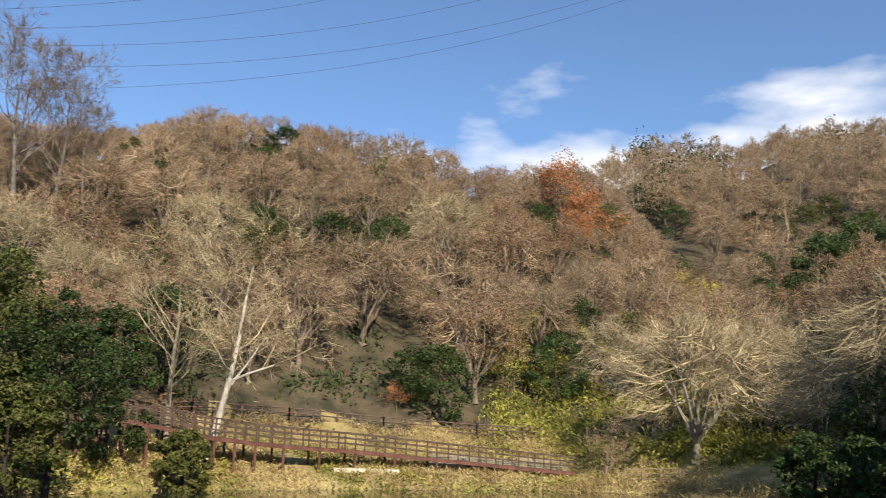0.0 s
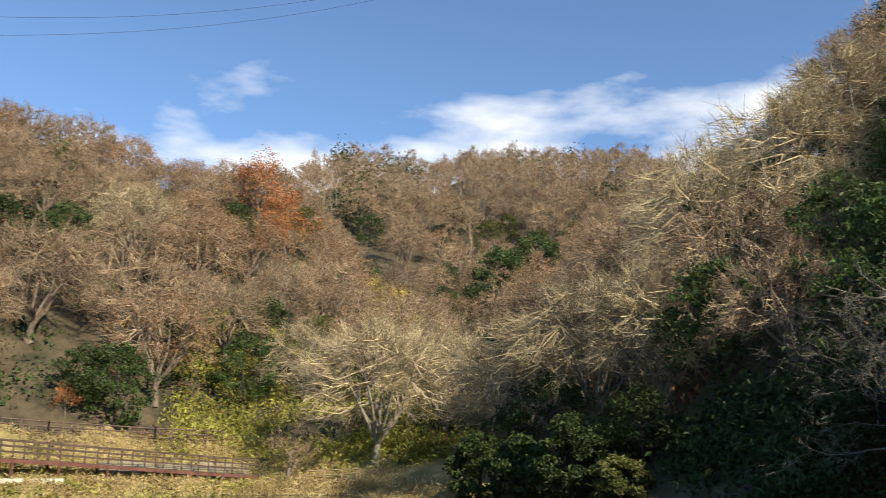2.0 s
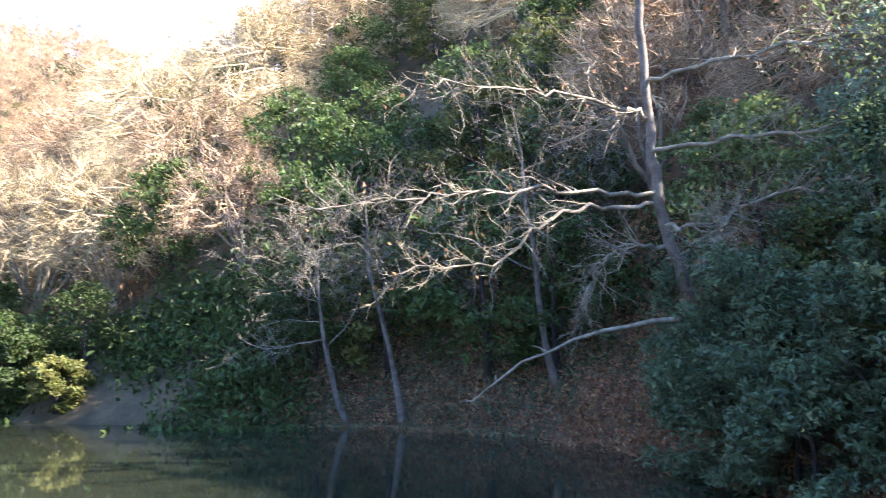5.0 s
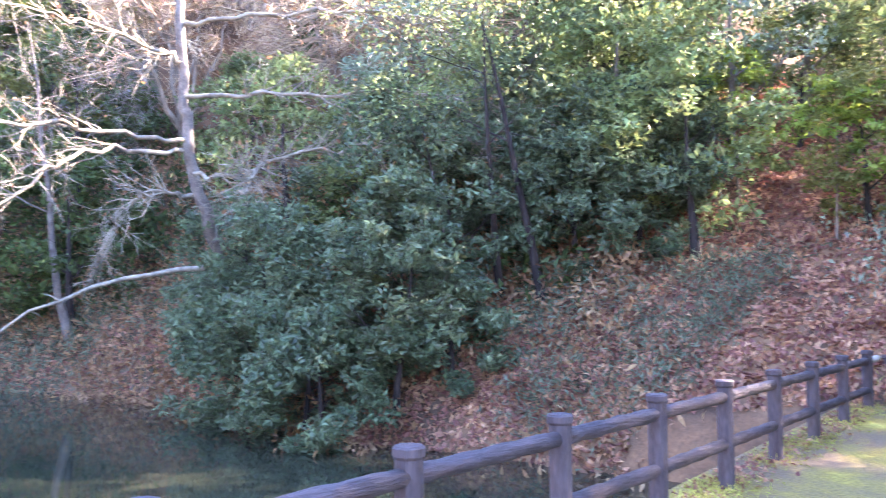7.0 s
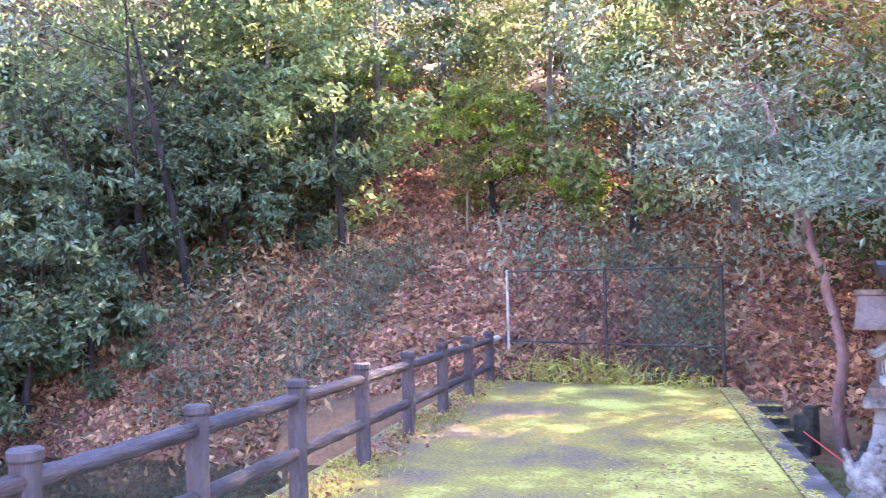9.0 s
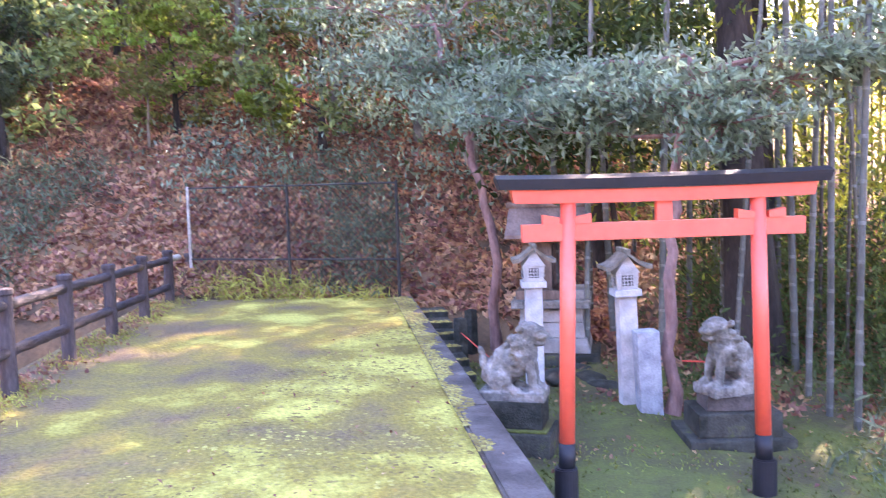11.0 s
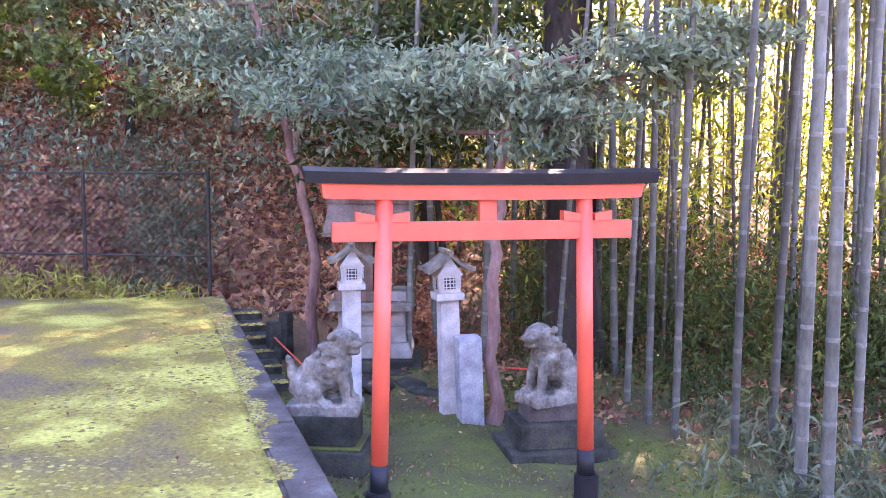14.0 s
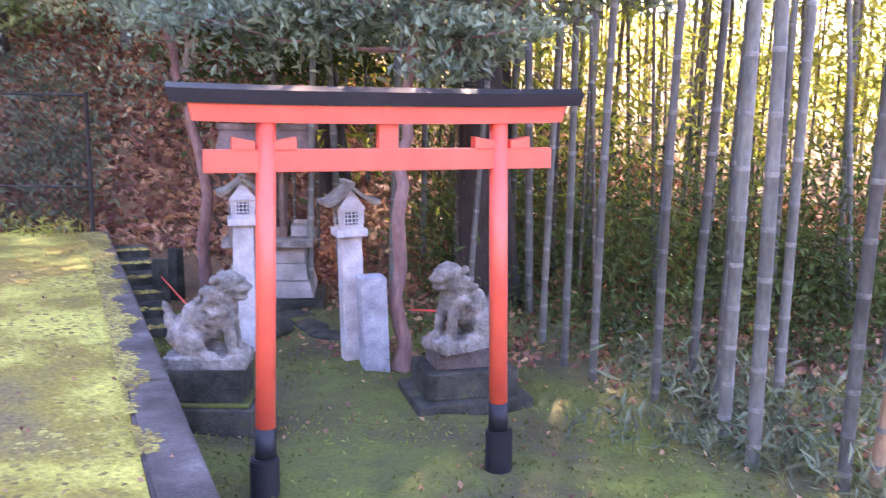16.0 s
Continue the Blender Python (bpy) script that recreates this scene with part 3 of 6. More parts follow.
def log_post():
    bm = bmesh.new()
    prof = [(-0.5, 0.067), (0.0, 0.067), (0.3, 0.064), (0.82, 0.064), (0.835, 0.074), (0.868, 0.073), (0.878, 0.062)]
    rings = []
    for z, r in prof:
        rings.append([bm.verts.new((r * (1 + 0.04 * math.sin(k * 2.3 + z * 3)) * math.cos(k * math.pi / 8), r * math.sin(k * math.pi / 8), z)) for k in range(16)])
    for a, b in zip(rings, rings[1:]):
        for k in range(16):
            bm.faces.new((a[k], a[(k + 1) % 16], b[(k + 1) % 16], b[k]))
    bm.faces.new(rings[-1])
    me = bpy.data.meshes.new("post")
    bm.to_mesh(me)
    bm.free()
    me.materials.append(M_POST)
    return me


def log_rail(length):
    bm = bmesh.new()
    rings = []
    for i in range(13):
        x = length * i / 12
        r = 0.046 + 0.004 * math.sin(i * 2.1)
        rings.append([bm.verts.new((x, r * math.cos(k * math.pi / 6) * (1 + 0.07 * math.sin(k * 5 + i)), r * math.sin(k * math.pi / 6))) for k in range(12)])
    for a, b in zip(rings, rings[1:]):
        for k in range(12):
            bm.faces.new((a[k], b[k], b[(k + 1) % 12], a[(k + 1) % 12]))
    bm.faces.new(rings[0])
    bm.faces.new(rings[-1][::-1])
    bmesh.ops.recalc_face_normals(bm, faces=bm.faces)
    me = bpy.data.meshes.new("rail")
    bm.to_mesh(me)
    bm.free()
    me.materials.append(M_LOGRAIL)
    me.polygons.foreach_set("use_smooth", np.full(len(me.polygons), True))
    return me


post_me, rail_me = log_post(), log_rail(SPACING)
heading = math.degrees(math.atan2(FD.y, FD.x))
FALL = 0.0283                    # the fence follows the path gently downhill
for i in range(-6, 9):
    p = F1 + FD * (SPACING * i)
    base_z = 0.055 - FALL * i
    ob = new("post", post_me)
    ob.matrix_basis = pose(p.x, p.y, base_z - (0.12 if i == 8 else 0.0), 0, 0, i * 37)
    ob.parent = fence
    if i < 7:
        for z in (0.745, 0.375):
            ob = new("rail", rail_me)
            ob.matrix_basis = pose(p.x, p.y, base_z + z, i * 60, math.degrees(math.atan(FALL / SPACING)), heading)
            ob.parent = fence
last = F1 + FD * (SPACING * 7) + Vector((0, 0, 0.055 - FALL * 7 + 0.745))
part("rail_end", rodded(last, last + FD * 0.62 - Vector((0, 0, 0.015)), 0.045), M_PALEBARK, fence, "pale weathered end of the top rail")

# ---- chain-link fence behind the path ----
mesh_fence = empty("chain_link_fence", 0, 0, 0)
tagged(mesh_fence, "dark wire-mesh fence on thin steel posts", "fence")
corners = [Vector((12.75, -3.95, 0)), Vector((11.5, -5.02, 0)), Vector((10.25, -6.12, 0))]
for i, c in enumerate(corners):
    g = float(height(c.x, c.y))
    part("post", rodded((c.x, c.y, g - 0.3), (c.x, c.y, 1.6), 0.024, sides=10), M_GALV if i == 0 else M_METAL, mesh_fence, "pale galvanised post" if i == 0 else "")
for a, b in zip(corners, corners[1:]):
    for z in (1.57, 0.52):
        part("rail", rodded((a.x, a.y, z), (b.x, b.y, z), 0.013, sides=8), M_METAL, mesh_fence)
    segs = []
    L = (b - a).length
    d = (b - a).normalized()
    H = 1.45
    for k in np.arange(-H, L, 0.1):
        for sgn in (1, -1):
            u0, u1 = max(0, k), min(L, k + H)
            z0, z1 = u0 - k, u1 - k
            if sgn < 0:
                z0, z1 = H - z0, H - z1
            if u1 - u0 > 0.02:
                p, q = a + d * u0, a + d * u1
                segs.append((p.x, p.y, 0.1 + z0, q.x, q.y, 0.1 + z1, 0.0035, 0.0035))
    v, f = tubes(segs, 3)
    part("wire_mesh", mesh_np("wire_mesh", v, f, [M_METAL]), None, mesh_fence)

# ---- torii ----
TC = Vector((3.60, -4.44, 0))
TU = Vector((-0.475, -0.88, 0)).normalized()
torii = empty("torii", TC.x, TC.y, YARD, math.degrees(math.atan2(TU.y, TU.x)))
tagged(torii, "small vermilion torii gate with black lintel and feet", "torii gate")
ZB = -YARD
for s in (-1, 1):
    lo, hi = Vector((s * 0.635, 0, 0.0)), Vector((s * 0.592, 0, 1.885 + 0.02))
    part("pillar", rodded(lo + (hi - lo) * 0.16, hi, 0.050, 0.048, 24), M_RED, torii, smooth=True)
    part("collar", rodded(lo + (hi - lo) * 0.1, lo + (hi - lo) * 0.205, 0.053, 0.053, 24), M_BLACK, torii, "black painted collar", smooth=True)
    foot = rodded(lo - Vector((0, 0, 0.1)), lo + Vector((0, 0, 0.235)), 0.076, 0.074, 24)
    bmesh.ops.bevel(foot, geom=[e for e in foot.edges if abs(e.verts[0].co.z - e.verts[1].co.z) < 0.01], offset=0.008, segments=2, affect="EDGES")
    part("foot", foot, M_BLACK, torii, "thick black painted foot")
    for o in (-1, 1):
        bm = bmesh.new()
        x0, x1 = s * 0.605 + o * 0.045, s * 0.605 + o * 0.15
        vs = [bm.verts.new((x, y, z)) for y in (-0.035, 0.035) for x, z in ((x0, 1.762), (x1, 1.762), (x1, 1.822), (x0, 1.802))]
        for f in ((0, 1, 2, 3), (7, 6, 5, 4), (0, 4, 5, 1), (1, 5, 6, 2), (2, 6, 7, 3), (3, 7, 4, 0)):
            bm.faces.new([vs[k] for k in f])
        bmesh.ops.recalc_face_normals(bm, faces=bm.faces)
        part("wedge", bm, M_RED, torii)
part("tie_beam", boxed(0, 0, 1.71, 1.77, 0.055, 0.108, bevel=0.004), M_RED, torii)
part("strut", boxed(0, 0, 1.825, 0.1, 0.05, 0.13, bevel=0.004), M_RED, torii)


def lintel(half, zlo, zhi, depth, curve, ridge, mname):
    bm = bmesh.new()
    rows = []
    for i in range(25):
        u = -1 + 2 * i / 24
        up = curve * abs(u) ** 3
        x = half * u
        sec = [(-depth, zlo), (depth, zlo), (depth * 1.12, zhi), (0, zhi + ridge), (-depth * 1.12, zhi)]
        rows.append([bm.verts.new((x * (1 + 0.02 * (z > zlo)), y, z + up)) for y, z in sec])
    for a, b in zip(rows, rows[1:]):
        for k in range(5):
            bm.faces.new((a[k], b[k], b[(k + 1) % 5], a[(k + 1) % 5]))
    bm.faces.new(rows[0])
    bm.faces.new(rows[-1][::-1])
    bmesh.ops.recalc_face_normals(bm, faces=bm.faces)
    return bm


part("under_lintel", lintel(0.93, 1.885, 1.968, 0.052, 0.012, 0.0, ""), M_RED, torii)
part("top_lintel", lintel(1.02, 1.971, 2.035, 0.075, 0.01, 0.026, ""), M_BLACK, torii, "black top lintel with a low ridge")


# ---- stone lanterns ----
def stone_lantern(x, y, rz, h, lean):
    top = empty("stone_lantern", x, y, YARD, rz)
    top.matrix_basis = pose(x, y, YARD, lean, 0, rz)
    tagged(top, "pale granite lantern with a square pillar and roof", "stone lantern", "lanterns before the shrine")
    part("pillar", boxed(0, 0, h / 2 - 0.05, 0.17, 0.17, h + 0.1, bevel=0.008, taper=0.92), M_STONE, top)
    part("cap", boxed(0, 0, h + 0.03, 0.235, 0.235, 0.06, bevel=0.008), M_STONE, top)
    bm = boxed(0, 0, h + 0.135, 0.18, 0.18, 0.15, bevel=0.006, taper=1.12)
    lamp = part("light_box", bm, M_STONE, top)
    for k in range(4):
        m = Matrix.Rotation(k * math.pi / 2, 4, "Z")
        # the light box is solid; a near-black plate paints the shade of its hollow
        part("window", boxed(0, -0.0965, h + 0.14, 0.092, 0.012, 0.092, m=m), M_LATTICE, lamp, "latticed window, a dark plate for the shaded hollow")
        bars = bmesh.new()
        for o in (-0.03, 0, 0.03):
            box(bars, o, -0.104, h + 0.14, 0.007, 0.008, 0.095, m=m)
            box(bars, 0, -0.104, h + 0.14 + o, 0.095, 0.009, 0.007, m=m)
        part("lattice", bars, M_STONE, lamp)
    # curved gable roof, its ridge from front to back
    bm = bmesh.new()
    rows = []
    for i in range(15):
        u = -1 + i / 7
        z = h + 0.22 + 0.14 * (1 - abs(u)) ** 1.35 + 0.022 * abs(u) ** 5
        ends = 0.185 - 0.02 * (1 - abs(u))
        rows.append([bm.verts.new((0.2 * u, y, z + dz)) for y, dz in ((-ends, 0), (ends, 0), (ends, 0.034), (-ends, 0.034))])
    for a, b in zip(rows, rows[1:]):
        for k in range(4):
            bm.faces.new((a[k], b[k], b[(k + 1) % 4], a[(k + 1) % 4]))
    bm.faces.new(rows[0])
    bm.faces.new(rows[-1][::-1])
    bmesh.ops.recalc_face_normals(bm, faces=bm.faces)
    box(bm, 0, 0, h + 0.4, 0.045, 0.35, 0.036, bevel=0.008)
    gable = bmesh.new()
    vs = [gable.verts.new(p) for y in (-0.12, 0.12) for p in ((-0.11, y, h + 0.205), (0.11, y, h + 0.205), (0.06, y, h + 0.275), (0, y, h + 0.365), (-0.06, y, h + 0.275))]
    gable.faces.new(vs[:5])
    gable.faces.new(vs[:4:-1])
    for k in range(5):
        gable.faces.new((vs[k], vs[(k + 1) % 5], vs[(k + 1) % 5 + 5], vs[k + 5]))
    bmesh.ops.recalc_face_normals(gable, faces=gable.faces)
    quarter = Matrix.Rotation(math.pi / 2, 4, "Z")
    for k in (bm, gable):
        bmesh.ops.transform(k, matrix=quarter, verts=k.verts[:])
    part("gable", gable, M_STONE, top)
    part("roof", bm, M_LANROOF, top, "weathered curved stone roof")
    return top


stone_lantern(6.3, -5.45, -32, 1.02, 0)
stone_lantern(5.36, -5.79, -28, 1.0, -2.0)

pillar = boxed(0, 0, 0.33, 0.2, 0.19, 0.86, bevel=0.012)
ob = part("stone_pillar", pillar, M_BLUESTONE)
ob.matrix_basis = pose(5.05, -5.72, YARD - 0.02, -2.5, 0, -30)
tagged(ob, "short square blue-grey stone pillar beside a lantern", "stone pillar")


# ---- guardian statues ----
def guardian(x, y, z, rz, mirror, name_label, head_up):
    bm = bmesh.new()

    def blob(cx, cy, cz, sx, sy, sz, ry=0.0):
        m = Matrix.Translation((cx, cy, cz)) @ Matrix.Rotation(ry, 4, "Y") @ Matrix.Diagonal((sx, sy, sz, 1))
        bmesh.ops.create_icosphere(bm, subdivisions=2, radius=1.0, matrix=m)
    box(bm, 0.0, 0, 0.03, 0.42, 0.24, 0.07)
    blob(-0.09, 0, 0.16, 0.115, 0.10, 0.105)                   # haunches
    blob(-0.02, 0, 0.24, 0.13, 0.088, 0.10, 0.75)              # back
    blob(0.075, 0, 0.29, 0.085, 0.09, 0.125, 0.15)             # chest and mane
    blob(0.07, 0, 0.375, 0.085, 0.095, 0.07)                   # ruff
    blob(0.11, 0, 0.435, 0.085, 0.085, 0.078)                  # head
    blob(0.185, 0, 0.42, 0.05, 0.06, 0.03)                     # upper jaw
    blob(0.17, 0, 0.375, 0.045, 0.05, 0.022, 0.2)              # lower jaw
    blob(0.165, 0, 0.462, 0.035, 0.062, 0.022)                 # brow
    blob(0.205, 0, 0.435, 0.018, 0.028, 0.016)
    for s in (-1, 1):
        blob(0.125, s * 0.055, 0.17, 0.032, 0.03, 0.13, -0.12)  # forelegs
        blob(0.155, s * 0.055, 0.075, 0.05, 0.036, 0.026)
        blob(-0.075, s * 0.085, 0.125, 0.085, 0.035, 0.075, 0.3)
        blob(0.0, s * 0.085, 0.077, 0.065, 0.034, 0.026)
        blob(0.06, s * 0.08, 0.475, 0.03, 0.016, 0.026, -0.6)   # ears
        for k in range(5):
            blob(0.03 + 0.02 * math.sin(k * 2), s * (0.082 + 0.008 * (k % 2)), 0.25 + k * 0.04, 0.026, 0.02, 0.024)
        for k in range(3):
            blob(-0.01 - k * 0.03, s * 0.035, 0.40 - k * 0.045, 0.026, 0.022, 0.022)
    blob(-0.17, 0, 0.15, 0.045, 0.045, 0.06)
    blob(-0.185, 0, 0.225, 0.035, 0.042, 0.075, -0.3)          # tail
    blob(-0.205, 0, 0.30, 0.022, 0.03, 0.05, -0.35)
    blob(-0.145, 0.02, 0.235, 0.022, 0.025, 0.045, 0.3)
    bmesh.ops.scale(bm, vec=(1.2, 1.2 * mirror, 1.15), verts=bm.verts[:])
    bmesh.ops.recalc_face_normals(bm, faces=bm.faces)
    ob = part("guardian_lion", bm, M_STATUE, smooth=True)
    rm = ob.modifiers.new("fuse", "REMESH")
    rm.mode, rm.voxel_size, rm.use_smooth_shade = "VOXEL", 0.011, True
    tx = bpy.data.textures.new("carving", "CLOUDS")
    tx.noise_scale = 0.035
    dm = ob.modifiers.new("carved", "DISPLACE")
    dm.texture, dm.strength, dm.mid_level = tx, 0.016, 0.5
    ob.matrix_basis = pose(x, y, z, 0, 0, rz)
    tagged(ob, name_label, "statue", "pair of guardian lions")


def plinth(x, y, rz, tiers, label):
    top = empty("plinth", x, y, YARD, rz)
    tagged(top, label, "plinth", "plinths of the guardian lions")
    z = -0.04
    for sx, sy, sz, m in tiers:
        part("block", boxed(0, 0, z + sz / 2, sx, sy, sz, bevel=0.012), m, top)
        z += sz
    return z + YARD


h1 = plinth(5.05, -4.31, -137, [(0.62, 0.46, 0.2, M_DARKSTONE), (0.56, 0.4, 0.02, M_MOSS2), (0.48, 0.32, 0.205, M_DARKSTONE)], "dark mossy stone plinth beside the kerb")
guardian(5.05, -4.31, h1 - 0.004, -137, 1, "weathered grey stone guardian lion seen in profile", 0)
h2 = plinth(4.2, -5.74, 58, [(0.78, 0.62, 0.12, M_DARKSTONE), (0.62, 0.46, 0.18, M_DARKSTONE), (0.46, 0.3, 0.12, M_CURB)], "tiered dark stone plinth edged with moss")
guardian(4.2, -5.74, h2 - 0.004, 78, -1, "weathered grey stone guardian lion turned to the gate", 0)

# ---- the small shrine on its masonry base ----
SX, SY, SR = 7.5, -6.62, -42.0
base = empty("masonry_pedestal", SX, SY, YARD, SR)
tagged(base, "tapered granite block pedestal under the shrine", "pedestal")
part("footing", boxed(0, 0, 0.02, 1.1, 1.05, 0.2, bevel=0.02), M_DARKSTONE, base)
for row in range(3):
    w = (0.86, 0.74, 0.69)[row]
    z = 0.12 + row * 0.165
    n = 3 - row % 2
    for k in range(n):
        bw = w / n
        part("block", boxed(-w / 2 + bw * (k + 0.5), 0, z + 0.0875, bw - 0.006, w, 0.16, bevel=0.008, taper=(0.9, 0.95, 0.98)[row]), M_PEDESTAL, base)
part("slab", boxed(0, 0, 0.66, 0.86, 0.86, 0.085, bevel=0.012), M_STATUE, base)
shrine = empty("shrine", SX + 0.06, SY + 0.05, YARD + 0.7025, SR)
tagged(shrine, "small weathered wooden shrine with a gabled roof", "shrine")
part("step", boxed(0, -0.36, 0.05, 0.5, 0.16, 0.1, bevel=0.006), M_PEDESTAL, shrine)
part("sill", boxed(0, 0.03, 0.05, 0.62, 0.56, 0.1, bevel=0.006), M_WOOD, shrine)
part("back_wall", boxed(0, 0.22, 0.36, 0.5, 0.03, 0.52), M_WOOD, shrine)
for s in (-1, 1):
    part("side_wall", boxed(s * 0.25, 0.06, 0.36, 0.025, 0.3, 0.52), M_WOOD, shrine)
    part("post", boxed(s * 0.25, -0.2, 0.36, 0.045, 0.045, 0.52, bevel=0.004), M_WOOD, shrine)
    door = part("door", boxed(s * 0.115, -0.09, 0.35, 0.21, 0.02, 0.48, bevel=0.003), M_DARKBARK, shrine, "dark slatted wooden door")
    for k in range(4):
        part("slat", boxed(s * 0.115 - 0.075 + k * 0.05, -0.105, 0.35, 0.014, 0.012, 0.48), M_WOOD, door)
part("beam", boxed(0, -0.2, 0.62, 0.62, 0.05, 0.06, bevel=0.004), M_WOOD, shrine)
for s in (-1, 1):
    bm = bmesh.new()
    rows = []
    for i in range(7):
        u = i / 6
        x = s * 0.5 * u
        z = 1.02 - 0.36 * u + 0.07 * u * u
        rows.append([bm.verts.new((x, y, z + dz)) for y in (-0.52, 0.4) for dz in (0.0, -0.04)])
    for a, b in zip(rows, rows[1:]):
        for f in ((0, 2), (2, 3), (3, 1), (1, 0)):
            bm.faces.new((a[f[0]], a[f[1]], b[f[1]], b[f[0]]))
    bm.faces.new([rows[-1][k] for k in (0, 1, 3, 2)])
    bmesh.ops.recalc_face_normals(bm, faces=bm.faces)
    part("roof_slope", bm, M_ROOF, shrine)
part("ridge", boxed(0, -0.06, 1.04, 0.07, 0.98, 0.06, bevel=0.01), M_ROOF, shrine)
bm = bmesh.new()
vs = [bm.verts.new(p) for p in ((-0.26, 0.21, 0.62), (0.26, 0.21, 0.62), (0, 0.21, 0.98), (-0.26, -0.19, 0.62), (0.26, -0.19, 0.62), (0, -0.19, 0.98))]
for f in ((0, 1, 2), (3, 5, 4), (0, 3, 4, 1), (1, 4, 5, 2), (2, 5, 3, 0)):
    bm.faces.new([vs[k] for k in f])
part("gable", bm, M_WOOD, shrine)

# loose stones before the base, dark stubs and red cord by the steps
for k, (x, y, s) in enumerate(((6.55, -5.95, 0.3), (6.3, -6.15, 0.24), (6.75, -6.35, 0.2), (6.05, -6.1, 0.18))):
    bm = bmesh.new()
    bmesh.ops.create_icosphere(bm, subdivisions=3, radius=1.0)
    for v in bm.verts:
        v.co *= 1 + 0.25 * noise.noise(v.co * 1.3 + Vector((k * 5, 0, 0)))
        v.co = Vector((v.co.x * s, v.co.y * s * 0.55, v.co.z * s * 0.3))
    ob = part("stone", bm, M_DARKSTONE, smooth=True)
    ob.matrix_basis = pose(x, y, YARD + s * 0.12, 0, 0, -40 + k * 25)
    tagged(ob, "rounded mossy stone on the shrine yard", "stone", "stones before the shrine")
stubs = [(7.9, -5.62), (8.35, -6.05), (6.1, -4.95)]
for k, (x, y) in enumerate(stubs):
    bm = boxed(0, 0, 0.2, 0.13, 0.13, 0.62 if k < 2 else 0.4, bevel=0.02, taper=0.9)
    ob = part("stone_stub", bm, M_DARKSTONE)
    ob.matrix_basis = pose(x, y, YARD, 0, 0, 20 * k)
    tagged(ob, "short dark stone post beside the steps", "stone post", "stone posts")
for (a, b) in ((stubs[2] + (-0.17,), (5.2, -4.1, -0.32)), (stubs[0] + (-0.12,), stubs[2] + (-0.15,)), ((4.9, -5.95, 0.0), (4.25, -6.15, 0.05))):
    tagged(part("cord", rodded(a, b, 0.008, sides=6), M_ROPE), "thin red cord strung low over the yard", "cord", "red cords")

# ---- trees ----


def grow(rng, h, r, n1=9, n2=5, n3=4, first=0.3, spread=0.85, up=0.12, kink=0.13, lean=(0, 0), share=0.5, stem=5, wavy=4, tail=1, limb=0.5):
    """A branching skeleton: rows for tubes(), and the tips with their directions."""
    segs, tips = [], []
    counts = (n1, n2, n3, 0)

    def branch(p, d, length, rad, level):
        n = (stem, wavy, max(3, wavy - 3), tail)[level]
        kids = counts[level]
        grown = []
        for i in range(n):
            d = d + rng.normal(0, kink * (0.5 if level == 0 else 1.0), 3) + np.array([0, 0, up * (1 if level else 0.6)])
            d = d / np.linalg.norm(d)
            q = p + d * length / n
            tp = 0.9 if level == 0 else 0.62
            r0, r1 = rad * (1 - tp * i / n), rad * (1 - tp * (i + 1) / n)
            segs.append((*p, *q, r0, r1))
            grown.append((p, q, d, r1))
            p = q
        if level == 3 or kids == 0:
            tips.append((p, d))
            return
        for k in range(kids):
            f = first + (1 - first) * (k + rng.uniform(0, 0.8)) / kids if level == 0 else rng.uniform(0.3, 1.0)
            f = min(f, 0.999)
            a, b, dd, rr = grown[int(f * n)]
            w = f * n - int(f * n)
            o = rng.normal(size=3)
            o -= dd * (o @ dd)
            o /= np.linalg.norm(o)
            nd = dd * (1 - spread * (0.75 if level == 0 else 0.55)) + o * spread
            nd /= np.linalg.norm(nd)
            ln = length * share * rng.uniform(0.75, 1.2) * (1.15 - 0.5 * f if level == 0 else 0.95)
            branch(a + (b - a) * w, nd, ln, rr * (limb if level == 0 else 0.6), level + 1)
        tips.append((p, d))
    branch(np.zeros(3), np.array([lean[0], lean[1], 1.0]), h, r, 0)
    return np.array(segs), np.array([t[0] for t in tips]), np.array([t[1] for t in tips])


def tris(v, f):
    return v, np.concatenate([f[:, [0, 1, 2]], f[:, [0, 2, 3]]]) if f.shape[1] == 4 else f


def twigs(rng, tips, dirs, n, length, r):
    """Fine tapering twigs from the tips."""
    c = np.repeat(tips, n, 0)
    d = np.repeat(dirs, n, 0) + rng.normal(0, 0.55, (len(c), 3))
    d /= np.linalg.norm(d, axis=1)[:, None]
    c = c - np.repeat(dirs, n, 0) * rng.uniform(0, 0.9, (len(c), 1)) * length
    L = length * rng.uniform(0.5, 1.3, (len(c), 1))
    o = np.cross(d, rng.normal(size=(len(c), 3)))
    o /= np.linalg.norm(o, axis=1)[:, None]
    w = np.cross(d, o)
    v = np.stack([c + o * r, c - o * r * 0.5 + w * r * 0.87, c - o * r * 0.5 - w * r * 0.87, c + d * L], 1).reshape(-1, 3)
    i = np.arange(len(c))[:, None] * 4
    return v, np.concatenate([i + [0, 1, 3], i + [1, 2, 3], i + [2, 0, 3]])


def crown_mesh(name, lots, materials):
    """One mesh of several lots of triangles, each with its material."""
    v, f = joined(*[tris(*lot) for lot in lots])
    idx = np.concatenate([np.full(len(tris(*lot)[1]), k) for k, lot in enumerate(lots)])
    return mesh_np(name, v, f, materials, idx)


